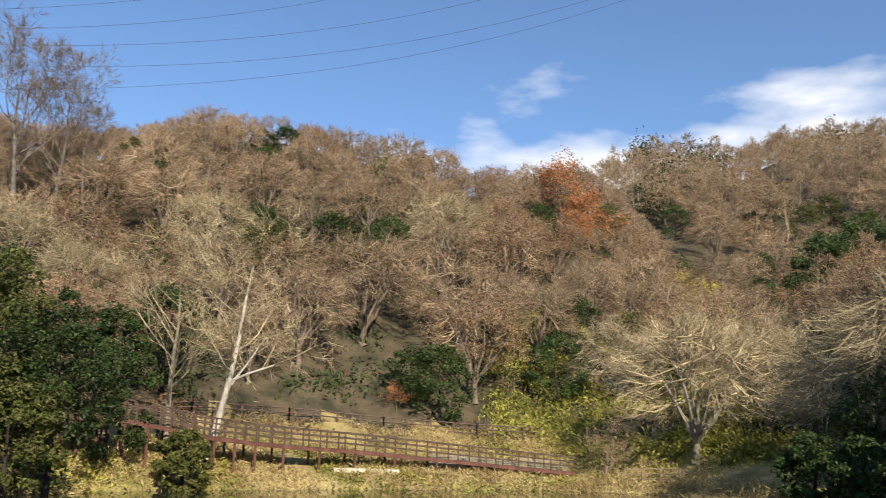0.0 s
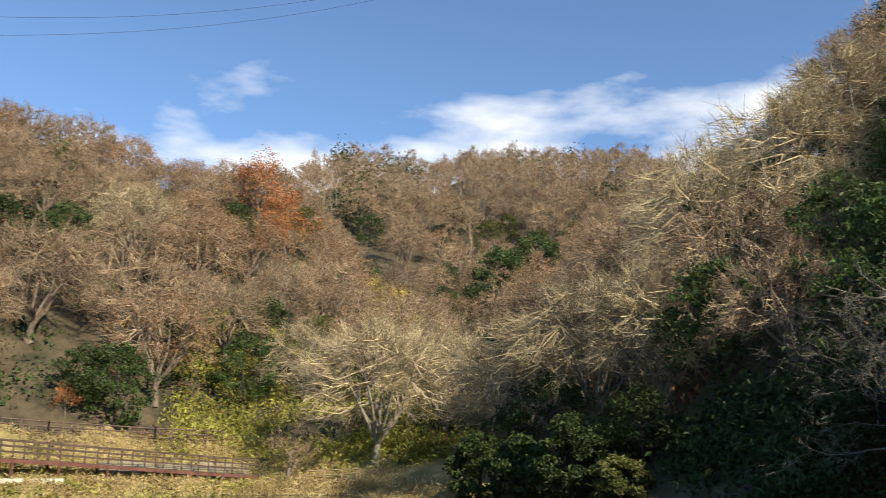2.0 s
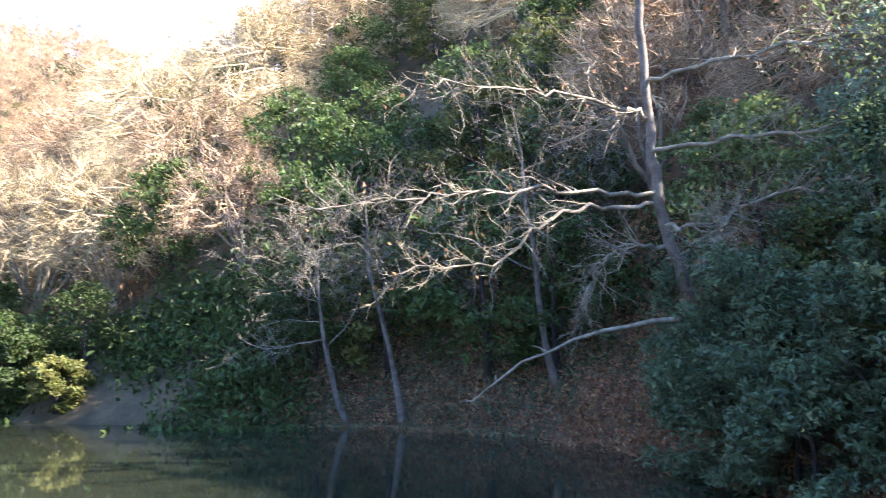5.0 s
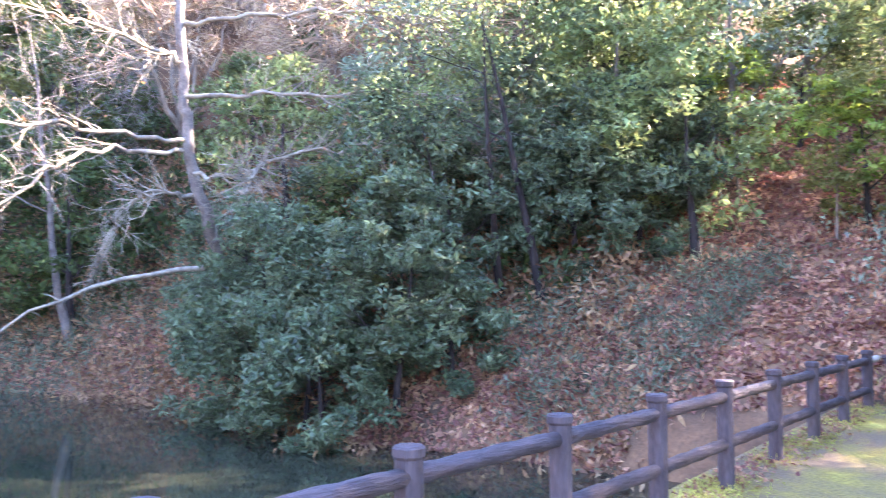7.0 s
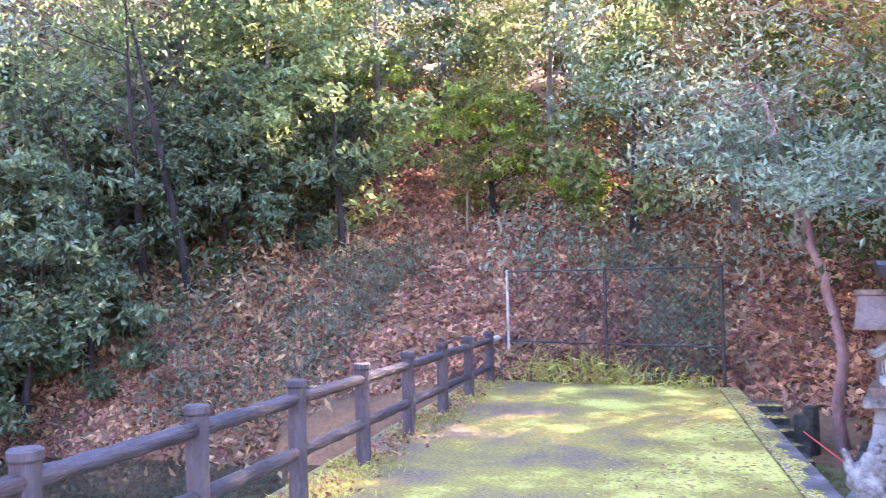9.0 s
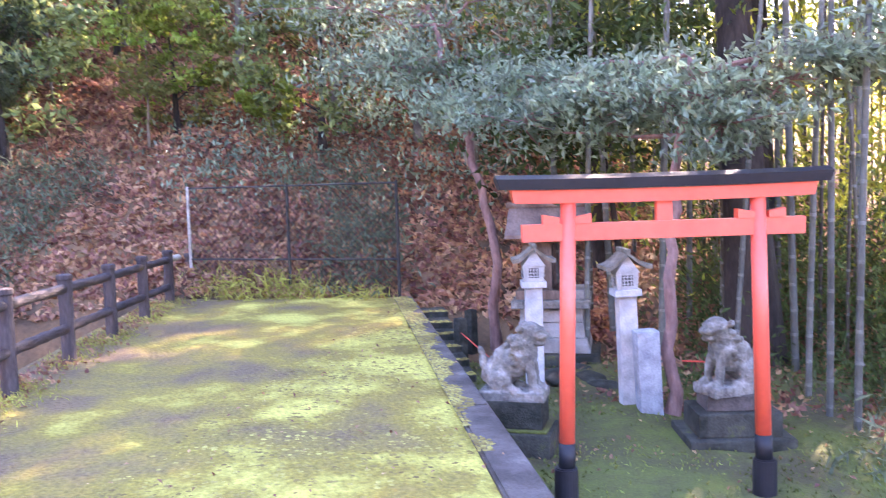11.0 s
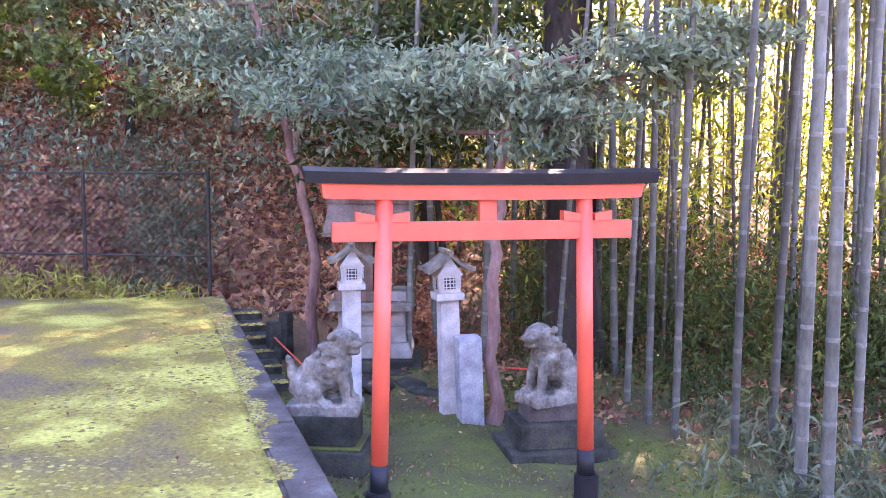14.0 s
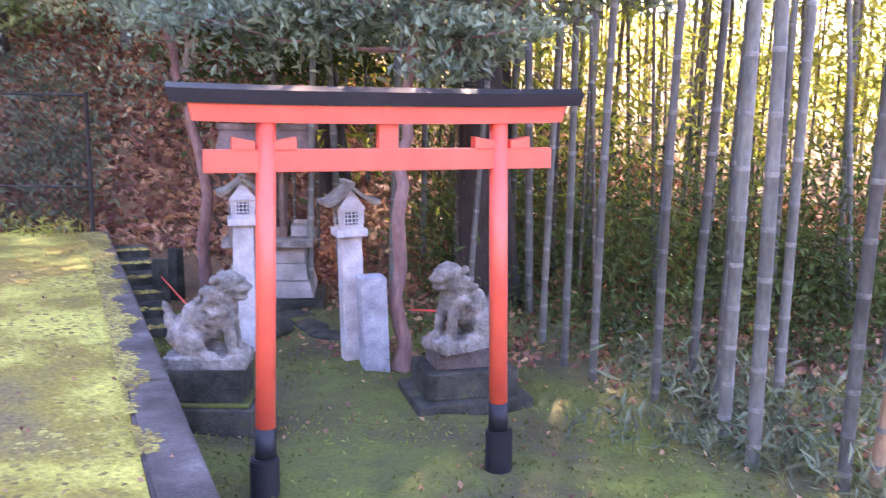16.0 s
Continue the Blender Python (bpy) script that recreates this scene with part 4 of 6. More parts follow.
def bare_kind(seed, h, r, leafy=0.0, leaf_mat=None, twig=M_TWIG, bark=M_BARK, size=0.16, ntw=5, tl=0.75, tr=0.009, **kw):
    """Meshes of a leafless or withered tree: stem and limbs, crown."""
    rng = np.random.default_rng(seed)
    segs, tips, dirs = grow(rng, h, r, **kw)
    n = kw.get("stem", 5)
    rest = segs[n:]
    thick = rest[:, 6] > r * 0.2
    trunk = mesh_np("trunk", *stem_pipe(segs, n, 9), [bark], smooth=True)
    lots, mats = [tubes(rest[thick], 5), tubes(rest[~thick], 3), twigs(rng, tips, dirs, ntw, tl, tr)], [bark, twig, twig]
    if leafy > 0:
        n = int(len(tips) * leafy)
        c = tips[rng.integers(0, len(tips), n)] + rng.normal(0, 0.32, (n, 3))
        lots.append(leaves(rng, c, size, 0.6))
        mats.append(leaf_mat)
    return trunk, crown_mesh("crown", lots, mats)


def clump_kind(seed, h, r, wide, leaf_mat, n_clump=42, per=62, size=0.26, low=0.25, bark=M_DARKBARK, aspect=0.55, cone=0.0):
    """Meshes of an evergreen: stem, and a crown of leaf clumps with gaps."""
    rng = np.random.default_rng(seed)
    segs, tips, dirs = grow(rng, h * 0.8, r, 7, 3, 0, first=0.25, share=0.4)
    stem = mesh_np("trunk", *stem_pipe(segs, 5, 8), [bark], smooth=True)
    limbs = tubes(segs[5:], 4)
    u = rng.uniform(0, 1, n_clump) ** 0.8
    ang = rng.uniform(0, 2 * np.pi, n_clump)
    if cone > 0:
        rad = wide * (1 - u) ** 0.9 * rng.uniform(0.45, 1.0, n_clump) + 0.1
    else:
        rad = wide * np.sqrt(np.clip(1 - (2 * u - 0.9) ** 2, 0.06, 1)) * rng.uniform(0.35, 1.0, n_clump) ** 0.5
    c = np.stack([np.cos(ang) * rad, np.sin(ang) * rad, h * (low + (1 - low) * u)], 1)
    sc = rng.uniform(0.6, 1.35, n_clump) * wide * (0.26 if cone == 0 else 0.2)
    pts = np.repeat(c, per, 0)
    g = rng.normal(size=pts.shape)
    g /= np.linalg.norm(g, axis=1)[:, None]
    g *= rng.uniform(0.45, 1.1, (len(pts), 1))
    g[:, 2] *= 0.62
    pts = pts + g * np.repeat(sc, per)[:, None]
    return stem, crown_mesh("crown", [leaves(rng, pts, size, aspect, 0.15, 0.6), limbs], [leaf_mat, bark])


def dome_kind(seed, h, wide, bark, twig, leafy=0.0, leaf_mat=None, size=0.2, n_out=120, ntw=11, tr=0.017, low=0.3):
    """Meshes of a broad leafless tree: a short stem, arching limbs and a domed shell of twigs."""
    q = np.random.default_rng(seed)
    fork = h * (0.34 - 0.4 * low)
    pts = [np.zeros(3)]
    for k in range(4):
        pts.append(np.array([q.normal(0, 0.1), q.normal(0, 0.1), fork * (k + 1) / 4]))
    stem = mesh_np("trunk", *pipe(pts, [0.3, 0.22, 0.2, 0.19, 0.17], 8), [bark], smooth=True)
    centre = np.array([0, 0, h * 0.5])
    limbs, nodes, segs = [], [], []
    for k in range(9):
        a = k * 2.4 + q.uniform(-0.3, 0.3)
        e = q.uniform(0.35, 1.35)
        tip = centre + np.array([math.cos(a) * math.cos(e) * wide, math.sin(a) * math.cos(e) * wide, math.sin(e) * h * 0.5]) * 0.72
        st = pts[3] + (pts[4] - pts[3]) * q.uniform(0, 1)
        mid = (st + tip) / 2 + np.array([math.cos(a), math.sin(a), 0.2]) * wide * 0.1 + q.normal(0, 0.15, 3)
        p = st
        for t in np.linspace(0.2, 1, 5):
            x = st * (1 - t) ** 2 + 2 * mid * t * (1 - t) + tip * t * t + q.normal(0, 0.08, 3)
            segs.append((*p, *x, 0.12 * (1.25 - t), 0.12 * (1.05 - t)))
            nodes.append(x)
            p = x
    nodes = np.array(nodes)
    u = q.uniform(-low, 1, n_out)
    a = q.uniform(0, 2 * np.pi, n_out)
    c = np.sqrt(1 - np.clip(u, -1, 1) ** 2)
    lump = 1 + 0.14 * np.sin(a * 3 + seed) * np.cos(u * 4) + q.normal(0, 0.05, n_out)
    shell = centre + np.stack([np.cos(a) * c * wide, np.sin(a) * c * wide, u * h * 0.5], 1) * (lump * 0.9)[:, None]
    tips, dirs = [], []
    for x in shell:
        st = nodes[np.argmin(np.linalg.norm(nodes - x, axis=1))]
        out = x - centre
        out /= np.linalg.norm(out)
        mid = (st + x) / 2 + q.normal(0, 0.25, 3) - np.array([0, 0, 0.15])
        segs.append((*st, *mid, 0.036, 0.028))
        segs.append((*mid, *x, 0.028, 0.018))
        for f in (0.35, 0.7, 1.0):
            tips.append(mid + (x - mid) * f)
            dirs.append(out + q.normal(0, 0.25, 3))
    tips, dirs = np.array(tips), np.array(dirs)
    segs = np.array(segs)
    lots, mats = [tubes(segs[:45], 5), tubes(segs[45:], 3), twigs(q, tips, dirs, max(2, ntw // 3), wide * 0.24, tr)], [bark, twig, twig]
    if leafy > 0:
        n = int(len(tips) * leafy)
        lots.append(leaves(q, tips[q.integers(0, len(tips), n)] + q.normal(0, 0.4, (n, 3)), size, 0.6))
        mats.append(leaf_mat)
    return stem, crown_mesh("crown", lots, mats)


KINDS = {
    "bare": [dome_kind(k, 8.4, 4.4, M_BARK, M_TWIG, n_out=150, ntw=15, leafy=1.0, leaf_mat=M_BROWNLEAF, size=0.16) for k in (1, 2, 3)],
    "tan": [dome_kind(k, 7.8, 4.8, M_LICHEN, M_TWIG2, n_out=170, ntw=21, low=0.5, tr=0.014) for k in (4, 5)],
    "withered": [dome_kind(k, 8.4, 4.3, M_BARK, M_TWIG, leafy=5.0, leaf_mat=M_BROWNLEAF, n_out=120, ntw=9) for k in (6, 7)],
    "orange": [bare_kind(8, 6.8, 0.14, leafy=11.0, leaf_mat=M_ORANGELEAF, n1=10, n2=5, n3=3, ntw=3, size=0.22, share=0.5)],
    "evergreen": [clump_kind(s, 6.4, 0.16, 2.9, M_GREENLEAF, n_clump=58, per=58, low=0.08) for s in (9, 10)],
    # same tree form as the evergreen, in the leaf colour raised to look sunlit
    "lush": [clump_kind(k, 6.4, 0.16, 2.9, M_LITLEAF, n_clump=52, per=62, low=0.15) for k in (19, 20)],
    "olive": [clump_kind(s, 6.0, 0.15, 2.7, M_OLIVELEAF, n_clump=52, per=52, low=0.1) for s in (11, 12)],
    "cedar": [clump_kind(s, 13.0, 0.18, 2.3, M_CEDAR, n_clump=70, per=42, size=0.3, low=0.22, cone=1.0, aspect=0.3) for s in (13, 14)],
    "tall": [bare_kind(15, 13.0, 0.22, twig=M_BARK, bark=M_GREYBARK, n1=18, n2=7, n3=4, ntw=8, tr=0.012, first=0.25, spread=0.6, up=0.16, share=0.46)],
}
SAYS = {
    "bare": ("bare_tree", "leafless grey-brown tree with fine upright twigs", "tree", "bare trees on the hillside"),
    "tan": ("tan_tree", "leafless tan tree with a wide fan of twigs", "tree", "tan trees on the hillside"),
    "withered": ("withered_oak", "oak still holding withered brown leaves", "tree", "withered oaks on the hillside"),
    "orange": ("autumn_tree", "tree with orange autumn leaves on the hillside", "tree", "autumn trees"),
    "evergreen": ("evergreen_tree", "dark green broadleaf evergreen with a clumped crown", "tree", "evergreens on the hillside"),
    "lush": ("broadleaf_tree", "broadleaf evergreen on the near slope, leaves tinted as if sunlit", "tree", "broadleaf trees on the near slope"),
    "olive": ("olive_tree", "olive-green broadleaf tree with a loose crown", "tree", "olive-green trees on the hillside"),
    "cedar": ("cedar", "tall dark cedar with a narrow crown", "conifer", "cedars on the hillside"),
    "tall": ("tall_bare_tree", "tall leafless tree with a pale straight trunk", "tree", "tall bare trees"),
}


def plant(kind, x, y, s=1.0, turn=0.0, which=0, sink=0.15, flat=1.0, lean=0.0):
    name, label, cat, group = SAYS[kind]
    stem, crown = KINDS[kind][which % len(KINDS[kind])]
    top = empty(name, 0, 0, 0)
    top.matrix_basis = pose(x, y, float(height(x, y)) - sink, lean, 0, turn) @ Matrix.Diagonal((s * flat, s * flat, s, 1))
    part("trunk", stem, None, top)
    part("crown", crown, None, top)
    return tagged(top, label, cat, group)


rng = np.random.default_rng(21)
planted = []


def scatter(b0, b1, s0, s1, gap, mix, smin=0.8, smax=1.25, tries=4000, bare_band=None, most=400):
    """Plants trees between two bearings and two distances beyond the foot of the slope."""
    kinds, weights = list(mix), np.array(list(mix.values()), float)
    weights /= weights.sum()
    made = 0
    for _ in range(tries):
        b = rng.uniform(b0, b1)
        foot = float(np.interp(b, BEAR, FOOT))
        q0, q1 = foot + s0, foot + s1
        r = math.sqrt(rng.uniform(q0 * q0, q1 * q1))
        x, y = r * math.sin(radians(b)), r * math.cos(radians(b))
        if 9.8 < b < 13.8 and 98 < r < 126:      # open grassy glade
            continue
        g = gap * (0.75 + r / 200)
        if any((x - p[0]) ** 2 + (y - p[1]) ** 2 < g * g for p in planted):
            continue
        # kinds stand in drifts
        drift = math.sin(x * 0.09 + 2 * math.sin(y * 0.05)) + math.cos(y * 0.11 - x * 0.04)
        w = weights * np.array([1 + 0.9 * math.sin(drift * 2.2 + 1.9 * k) for k in range(len(kinds))])
        kind = kinds[rng.choice(len(kinds), p=w / w.sum())]
        planted.append((x, y))
        plant(kind, x, y, rng.uniform(smin, smax), rng.uniform(0, 360), int(rng.integers(0, 9)))
        made += 1
        if made >= most:
            break


# single trees that stand out
STANDOUT = (("orange", 2.7, 108, 1.25), ("orange", 4.3, 104, 1.1), ("orange", 3.4, 100, 0.85), ("tall", -32.4, 90, 1.3), ("tall", -30.4, 92, 1.1), ("tall", -28.6, 94, 0.8),
            ("tan", 10.6, 63, 1.35), ("tan", 15.0, 66, 1.1), ("tan", 6.0, 76, 0.95), ("tan", 20.5, 52, 1.1), ("tan", 24.5, 49, 1.2), ("tan", 29.0, 47, 1.1), ("tan", 33.0, 52, 1.25), ("tan", 37.5, 56, 1.25), ("bare", 28.0, 60, 1.3), ("tan", 32.0, 66, 1.35), ("tan", 41.5, 58, 1.2),
            ("bare", -4.5, 76, 1.25), ("bare", -10.5, 74, 1.2), ("withered", -1.0, 88, 1.2), ("bare", 0.8, 79, 1.0), ("evergreen", -5.4, 67, 0.95), ("evergreen", -7.4, 68, 0.7), ("evergreen", 3.4, 82, 0.9), ("evergreen", -13.0, 84, 1.0), ("orange", -8.2, 66.5, 0.3),
            ("evergreen", 18.6, 108, 1.5), ("evergreen", 20.8, 110, 1.5), ("evergreen", 16.9, 106, 1.0), ("evergreen", 14.6, 108, 0.8), ("evergreen", 15.4, 105, 0.8), ("cedar", 39.2, 66, 0.75))
STANDOUT += (("olive", -17.0, 80, 1.2), ("evergreen", -32, 58, 1.1), ("evergreen", -28, 56, 1.0), ("evergreen", 21.8, 47.5, 0.75), ("evergreen", 24.6, 42.2, 0.5), ("evergreen", 19.2, 49.5, 0.6), ("evergreen", 27.5, 41, 0.6))
for kind, b, r, s in STANDOUT:
    x, y = r * math.sin(radians(b)), r * math.cos(radians(b))
    planted.append((x, y))
    plant(kind, x, y, s, rng.uniform(0, 360), int(rng.integers(0, 9)))
scatter(-37, 10, 15.5, 46, 4.3, {"bare": 4.5, "tan": 1.0, "withered": 3.6, "olive": 1.0, "evergreen": 2.1}, 0.75, 1.15, most=185)
scatter(-37, 8, 46, 58, 3.2, {"bare": 5, "withered": 3, "evergreen": 0.5, "olive": 0.4}, 0.6, 0.85, most=95)
scatter(-37, 8, 58, 80, 2.5, {"bare": 5, "withered": 2.5, "evergreen": 0.4}, 0.45, 0.65, most=130)
scatter(9, 29, 30, 125, 4.6, {"bare": 5, "tan": 1.2, "withered": 2.4, "evergreen": 0.9, "olive": 0.4}, 0.7, 1.1, most=150)
scatter(40, 58, 2, 14, 3.0, {"evergreen": 5, "olive": 0.5}, 0.7, 1.1, most=60)
scatter(29, 45, 8, 62, 4.0, {"bare": 3, "tan": 5, "olive": 0.8, "evergreen": 1.0}, 0.7, 1.05, most=100)
scatter(45, 58, 20, 62, 4.4, {"bare": 3, "tan": 4, "olive": 0.8, "evergreen": 2.0}, 0.7, 1.05, most=45)
scatter(52, 98, 4.5, 34, 3.6, {"cedar": 1.5, "evergreen": 2, "lush": 3, "bare": 1.5, "withered": 1.6, "olive": 1.0}, 0.6, 0.95, most=80)
scatter(84, 131, 5, 26, 3.0, {"lush": 2.2, "withered": 1.6, "olive": 2.4, "bare": 0.6}, 0.4, 0.65, most=32)
scatter(98, 133, 20, 46, 4.2, {"lush": 2.0, "bare": 2, "withered": 2, "olive": 2.5}, 0.55, 0.85, most=24)

# woods on the far ridges: one mass of light trees
frng = np.random.default_rng(33)
fv, ff, fi, fn = [], [], [], 0
light_kinds = []
for s in range(3):
    segs, tips, dirs = grow(frng, 9.0, 0.16, 8, 4, 2, spread=0.8)
    lots = [tubes(segs, 3), twigs(frng, tips, dirs, 8, 1.4, 0.026)]
    v, f = joined(*[tris(*q) for q in lots])
    light_kinds.append((v, f, np.zeros(len(f), int)))
pts = frng.normal(size=(700, 3)) * np.array([1.9, 1.9, 2.0]) + np.array([0, 0, 5.5])
v, f = tris(*leaves(frng, pts, 0.6, 0.6))
light_kinds.append((v, f, np.ones(len(f), int)))
spots = []
for _ in range(3000):
    b, r = frng.uniform(5, 38), frng.uniform(150, 262)
    x, y = r * math.sin(radians(b)), r * math.cos(radians(b))
    if all((x - p[0]) ** 2 + (y - p[1]) ** 2 > 20 for p in spots):
        spots.append((x, y))
    if len(spots) >= 430:
        break
for x, y in spots:
    v, f, i = light_kinds[frng.choice(4, p=(0.31, 0.31, 0.3, 0.08))]
    a, s = frng.uniform(0, 6.28), frng.uniform(0.65, 1.0)
    w = v @ np.array([[math.cos(a), math.sin(a), 0], [-math.sin(a), math.cos(a), 0], [0, 0, 1]]) * s + np.array([x, y, float(height(x, y))])
    fv.append(w)
    ff.append(f + fn)
    fi.append(i)
    fn += len(w)
far_woods = part("far_woods", mesh_np("far_woods", np.concatenate(fv), np.concatenate(ff), [M_TWIG, M_CEDAR], np.concatenate(fi)))
tagged(far_woods, "brown leafless woods covering the far ridges", "woods", kind="stuff")


# ---- undergrowth ----
def field(name, label, cat, seed, b0, b1, s0, s1, n, size, aspect, material, tall, patch=0.0, clumped=0.5, droop=-0.8):
    """Leaves of low plants over a stretch of ground, in tufts."""
    q = np.random.default_rng(seed)
    m = max(1, n // 30)
    b = q.uniform(b0, b1, m)
    foot = np.interp(b, BEAR, FOOT)
    r = np.sqrt(q.uniform((foot + s0) ** 2, (foot + s1) ** 2))
    x, y = r * np.sin(np.radians(b)), r * np.cos(np.radians(b))
    okk = np.sin(x * 0.4 + 1.5 * np.sin(y * 0.3 + seed)) * np.cos(y * 0.35 + seed) > patch - 1
    x, y = x[okk], y[okk]
    hgt = tall * q.uniform(0.4, 1.2, len(x))
    cx, cy = np.repeat(x, 30) + q.normal(0, clumped, len(x) * 30), np.repeat(y, 30) + q.normal(0, clumped, len(x) * 30)
    cz = height(cx, cy) + np.abs(q.normal(0, 0.5, len(cx))) * np.repeat(hgt, 30)
    c = np.stack([cx, cy, np.maximum(cz, WATER + 0.05)], 1)
    ob = part(name, mesh_np(name, *leaves(q, c, size, aspect, droop, 0.4), [material]))
    return tagged(ob, label, cat, kind="stuff")


field("bank_grass", "dry yellow and green grass on the far bank", "grass", 41, -33, 12, 0.2, 7, 30000, 0.42, 0.14, M_DRYGRASS, 0.35, 0.5)
field("bank_weeds", "yellow-green weeds on the far bank", "weeds", 42, -33, 10, 0.2, 8, 16000, 0.32, 0.3, M_SASA, 0.4, 0.9)
field("reeds", "pale dry reeds at the water's edge", "reeds", 43, 3, 16.5, -0.4, 2.2, 9000, 0.6, 0.08, M_DRYGRASS, 0.5, 0.2)
field("bamboo_grass", "yellow-green bamboo grass below the trees", "bamboo grass", 44, -2, 17, 7, 32, 42000, 0.42, 0.3, M_SASA, 1.2, 0.75, 0.6)
field("dry_slope_grass", "straw-coloured grass on the slope by the boardwalk", "grass", 45, -22, 9, 6.5, 11.5, 22000, 0.4, 0.12, M_DRYGRASS, 0.4, 0.2)
field("undergrowth", "dark green undergrowth between the hillside trees", "undergrowth", 46, -38, 30, 14, 70, 44000, 0.42, 0.5, M_GREENLEAF, 1.3, 1.0, 0.8)
field("brush", "brown brush between the hillside trees", "undergrowth", 47, -38, 45, 10, 70, 16000, 0.5, 0.35, M_BROWNLEAF, 1.3, 0.9, 0.8)
field("shore_bushes", "dark evergreen bushes along the shaded shore", "bushes", 48, 18, 40, -0.4, 7, 20000, 0.34, 0.5, M_GREENLEAF, 1.8, 0.9, 0.7)
field("shaded_brush", "grey brush under the shaded trees", "undergrowth", 49, 36, 92, -0.3, 9, 40000, 0.2, 0.3, M_BROWNLEAF, 0.7, 0.6, 0.5)
field("shore_sedge", "tufts of grey-green sedge along the shaded shore", "sedge", 56, 36, 72, -0.2, 4, 16000, 0.3, 0.12, M_SASA2, 0.45, 0.7, 0.35)
field("near_shrubs", "dark shrubs on the shaded slope over the pond", "shrubs", 54, 42, 96, 3.5, 20, 46000, 0.26, 0.5, M_GREENLEAF, 1.6, 1.0, 0.6)
field("yellow_patch", "bright yellow bamboo grass on the valley side", "bamboo grass", 55, 10.4, 13.8, 44, 62, 16000, 0.45, 0.3, M_YELLOW, 0.6, 0.0, 0.9)
field("slope_shrubs", "low evergreen shrubs on the leaf-strewn slope", "shrubs", 50, 62, 130, 3.0, 14, 16000, 0.13, 0.45, M_NEARLEAF, 0.8, 1.2, 0.35)
field("slope_sasa", "pale dwarf bamboo behind the wire fence", "bamboo grass", 51, 84, 120, 0.2, 4.5, 14000, 0.17, 0.18, M_SASA2, 0.5, 0.9, 0.25)
field("fence_grass", "tufts of yellow-green grass below the wire fence", "grass", 57, 103, 120, -0.9, 0.5, 6000, 0.22, 0.07, M_SASA, 0.3, 0.6, 0.14)
field("grove_litter_plants", "low dark ferns and seedlings under the bamboo", "undergrowth", 58, 140, 178, -0.6, 3, 9000, 0.09, 0.3, M_GREENLEAF, 0.3, 0.9, 0.2)
field("grove_sasa", "dwarf bamboo along the edge of the yard", "bamboo grass", 52, 151.5, 182, -2.5, -0.5, 4200, 0.17, 0.13, M_SASA2, 0.24, 1.0, 0.14)
field("grove_shrubs", "evergreen shrubs under the bamboo", "shrubs", 53, 131, 178, 0.7, 9, 80000, 0.09, 0.4, M_GREENLEAF, 1.6, 1.1, 0.4)


def litter(name, label, seed, b0, b1, s0, s1, n, size, material):
    q = np.random.default_rng(seed)
    b = q.uniform(b0, b1, n)
    foot = np.interp(b, BEAR, FOOT)
    r = np.sqrt(q.uniform((foot + s0) ** 2, (foot + s1) ** 2))
    x, y = r * np.sin(np.radians(b)), r * np.cos(np.radians(b))
    c = np.stack([x, y, height(x, y) + q.uniform(0.01, 0.06, n)], 1)
    v, f = leaves(q, c, size, 0.62, 0.0, 1.2)
    tagged(part(name, mesh_np(name, v, f, [material])), label, "fallen leaves", kind="stuff")


litter("fallen_leaves", "reddish-brown fallen leaves on the slope", 61, 82, 136, 0.2, 13, 60000, 0.13, M_DEADLEAF)
litter("shore_leaves", "brown fallen leaves on the shaded bank", 64, 38, 92, -1.0, 6, 34000, 0.14, M_DEADLEAF)
litter("grove_leaves", "fallen leaves under the bamboo", 62, 128, 176, -2, 10, 16000, 0.1, M_DEADLEAF)
# short moss and grass blades over the yard, and tufts along the fence
q = np.random.default_rng(65)
n = 26000
ya, yb = q.uniform(1.5, 12.3, n), 0.06 + 4.6 * q.uniform(0, 1, n) ** 1.2
yx, yy = CU0.x + CD.x * ya - CN.x * yb, CU0.y + CD.y * ya - CN.y * yb
okk = np.sin(yx * 2.3 + np.sin(yy * 3.1)) * np.cos(yy * 2.7 - yx) + q.normal(0, 0.5, n) > -0.35
yc = np.stack([yx, yy, YARD + 0.02 + 0.03 * np.sin(yx * 2.2) * np.cos(yy * 2.9) + 0.015 * np.sin(yx * 7 + yy * 5) + 0.008], 1)[okk]
blades = mat("yard_moss_blades", (0.07, 0.085, 0.02), (0.19, 0.20, 0.05), 1.4, 0.9, 0.0, 20.0, islands=0.45, trans=0.2)
tagged(part("yard_moss", mesh_np("yard_moss", *leaves(q, yc, 0.04, 0.3, -0.9, 0.3), [blades])), "short moss and grass blades on the yard", "moss", kind="stuff")
yl = yc[q.integers(0, len(yc), 700)] + np.array([0, 0, 0.006])
tagged(part("yard_leaves", mesh_np("yard_leaves", *leaves(q, yl, 0.045, 0.6, 0, 3.0), [M_DEADLEAF])), "scattered dead leaves on the mossy yard", "fallen leaves", kind="stuff")
n = 9000
fa, fb = q.uniform(-2, 10.6, n), q.normal(0, 0.16, n)
clumps = np.sin(fa * 3.7) * np.cos(fa * 1.3 + 0.7) + q.normal(0, 0.4, n) > -0.1
fc = np.stack([F1.x + FD.x * fa + POND_N.x * fb, F1.y + FD.y * fa + POND_N.y * fb, np.abs(q.normal(0, 0.02, n)) + 0.004], 1)[clumps & (fb < 0.3)]
tagged(part("fence_tufts", mesh_np("fence_tufts", *leaves(q, fc, 0.055, 0.14, -1.2, 0.2), [M_SASA])), "yellow-green tufts along the foot of the log fence", "grass", kind="stuff")
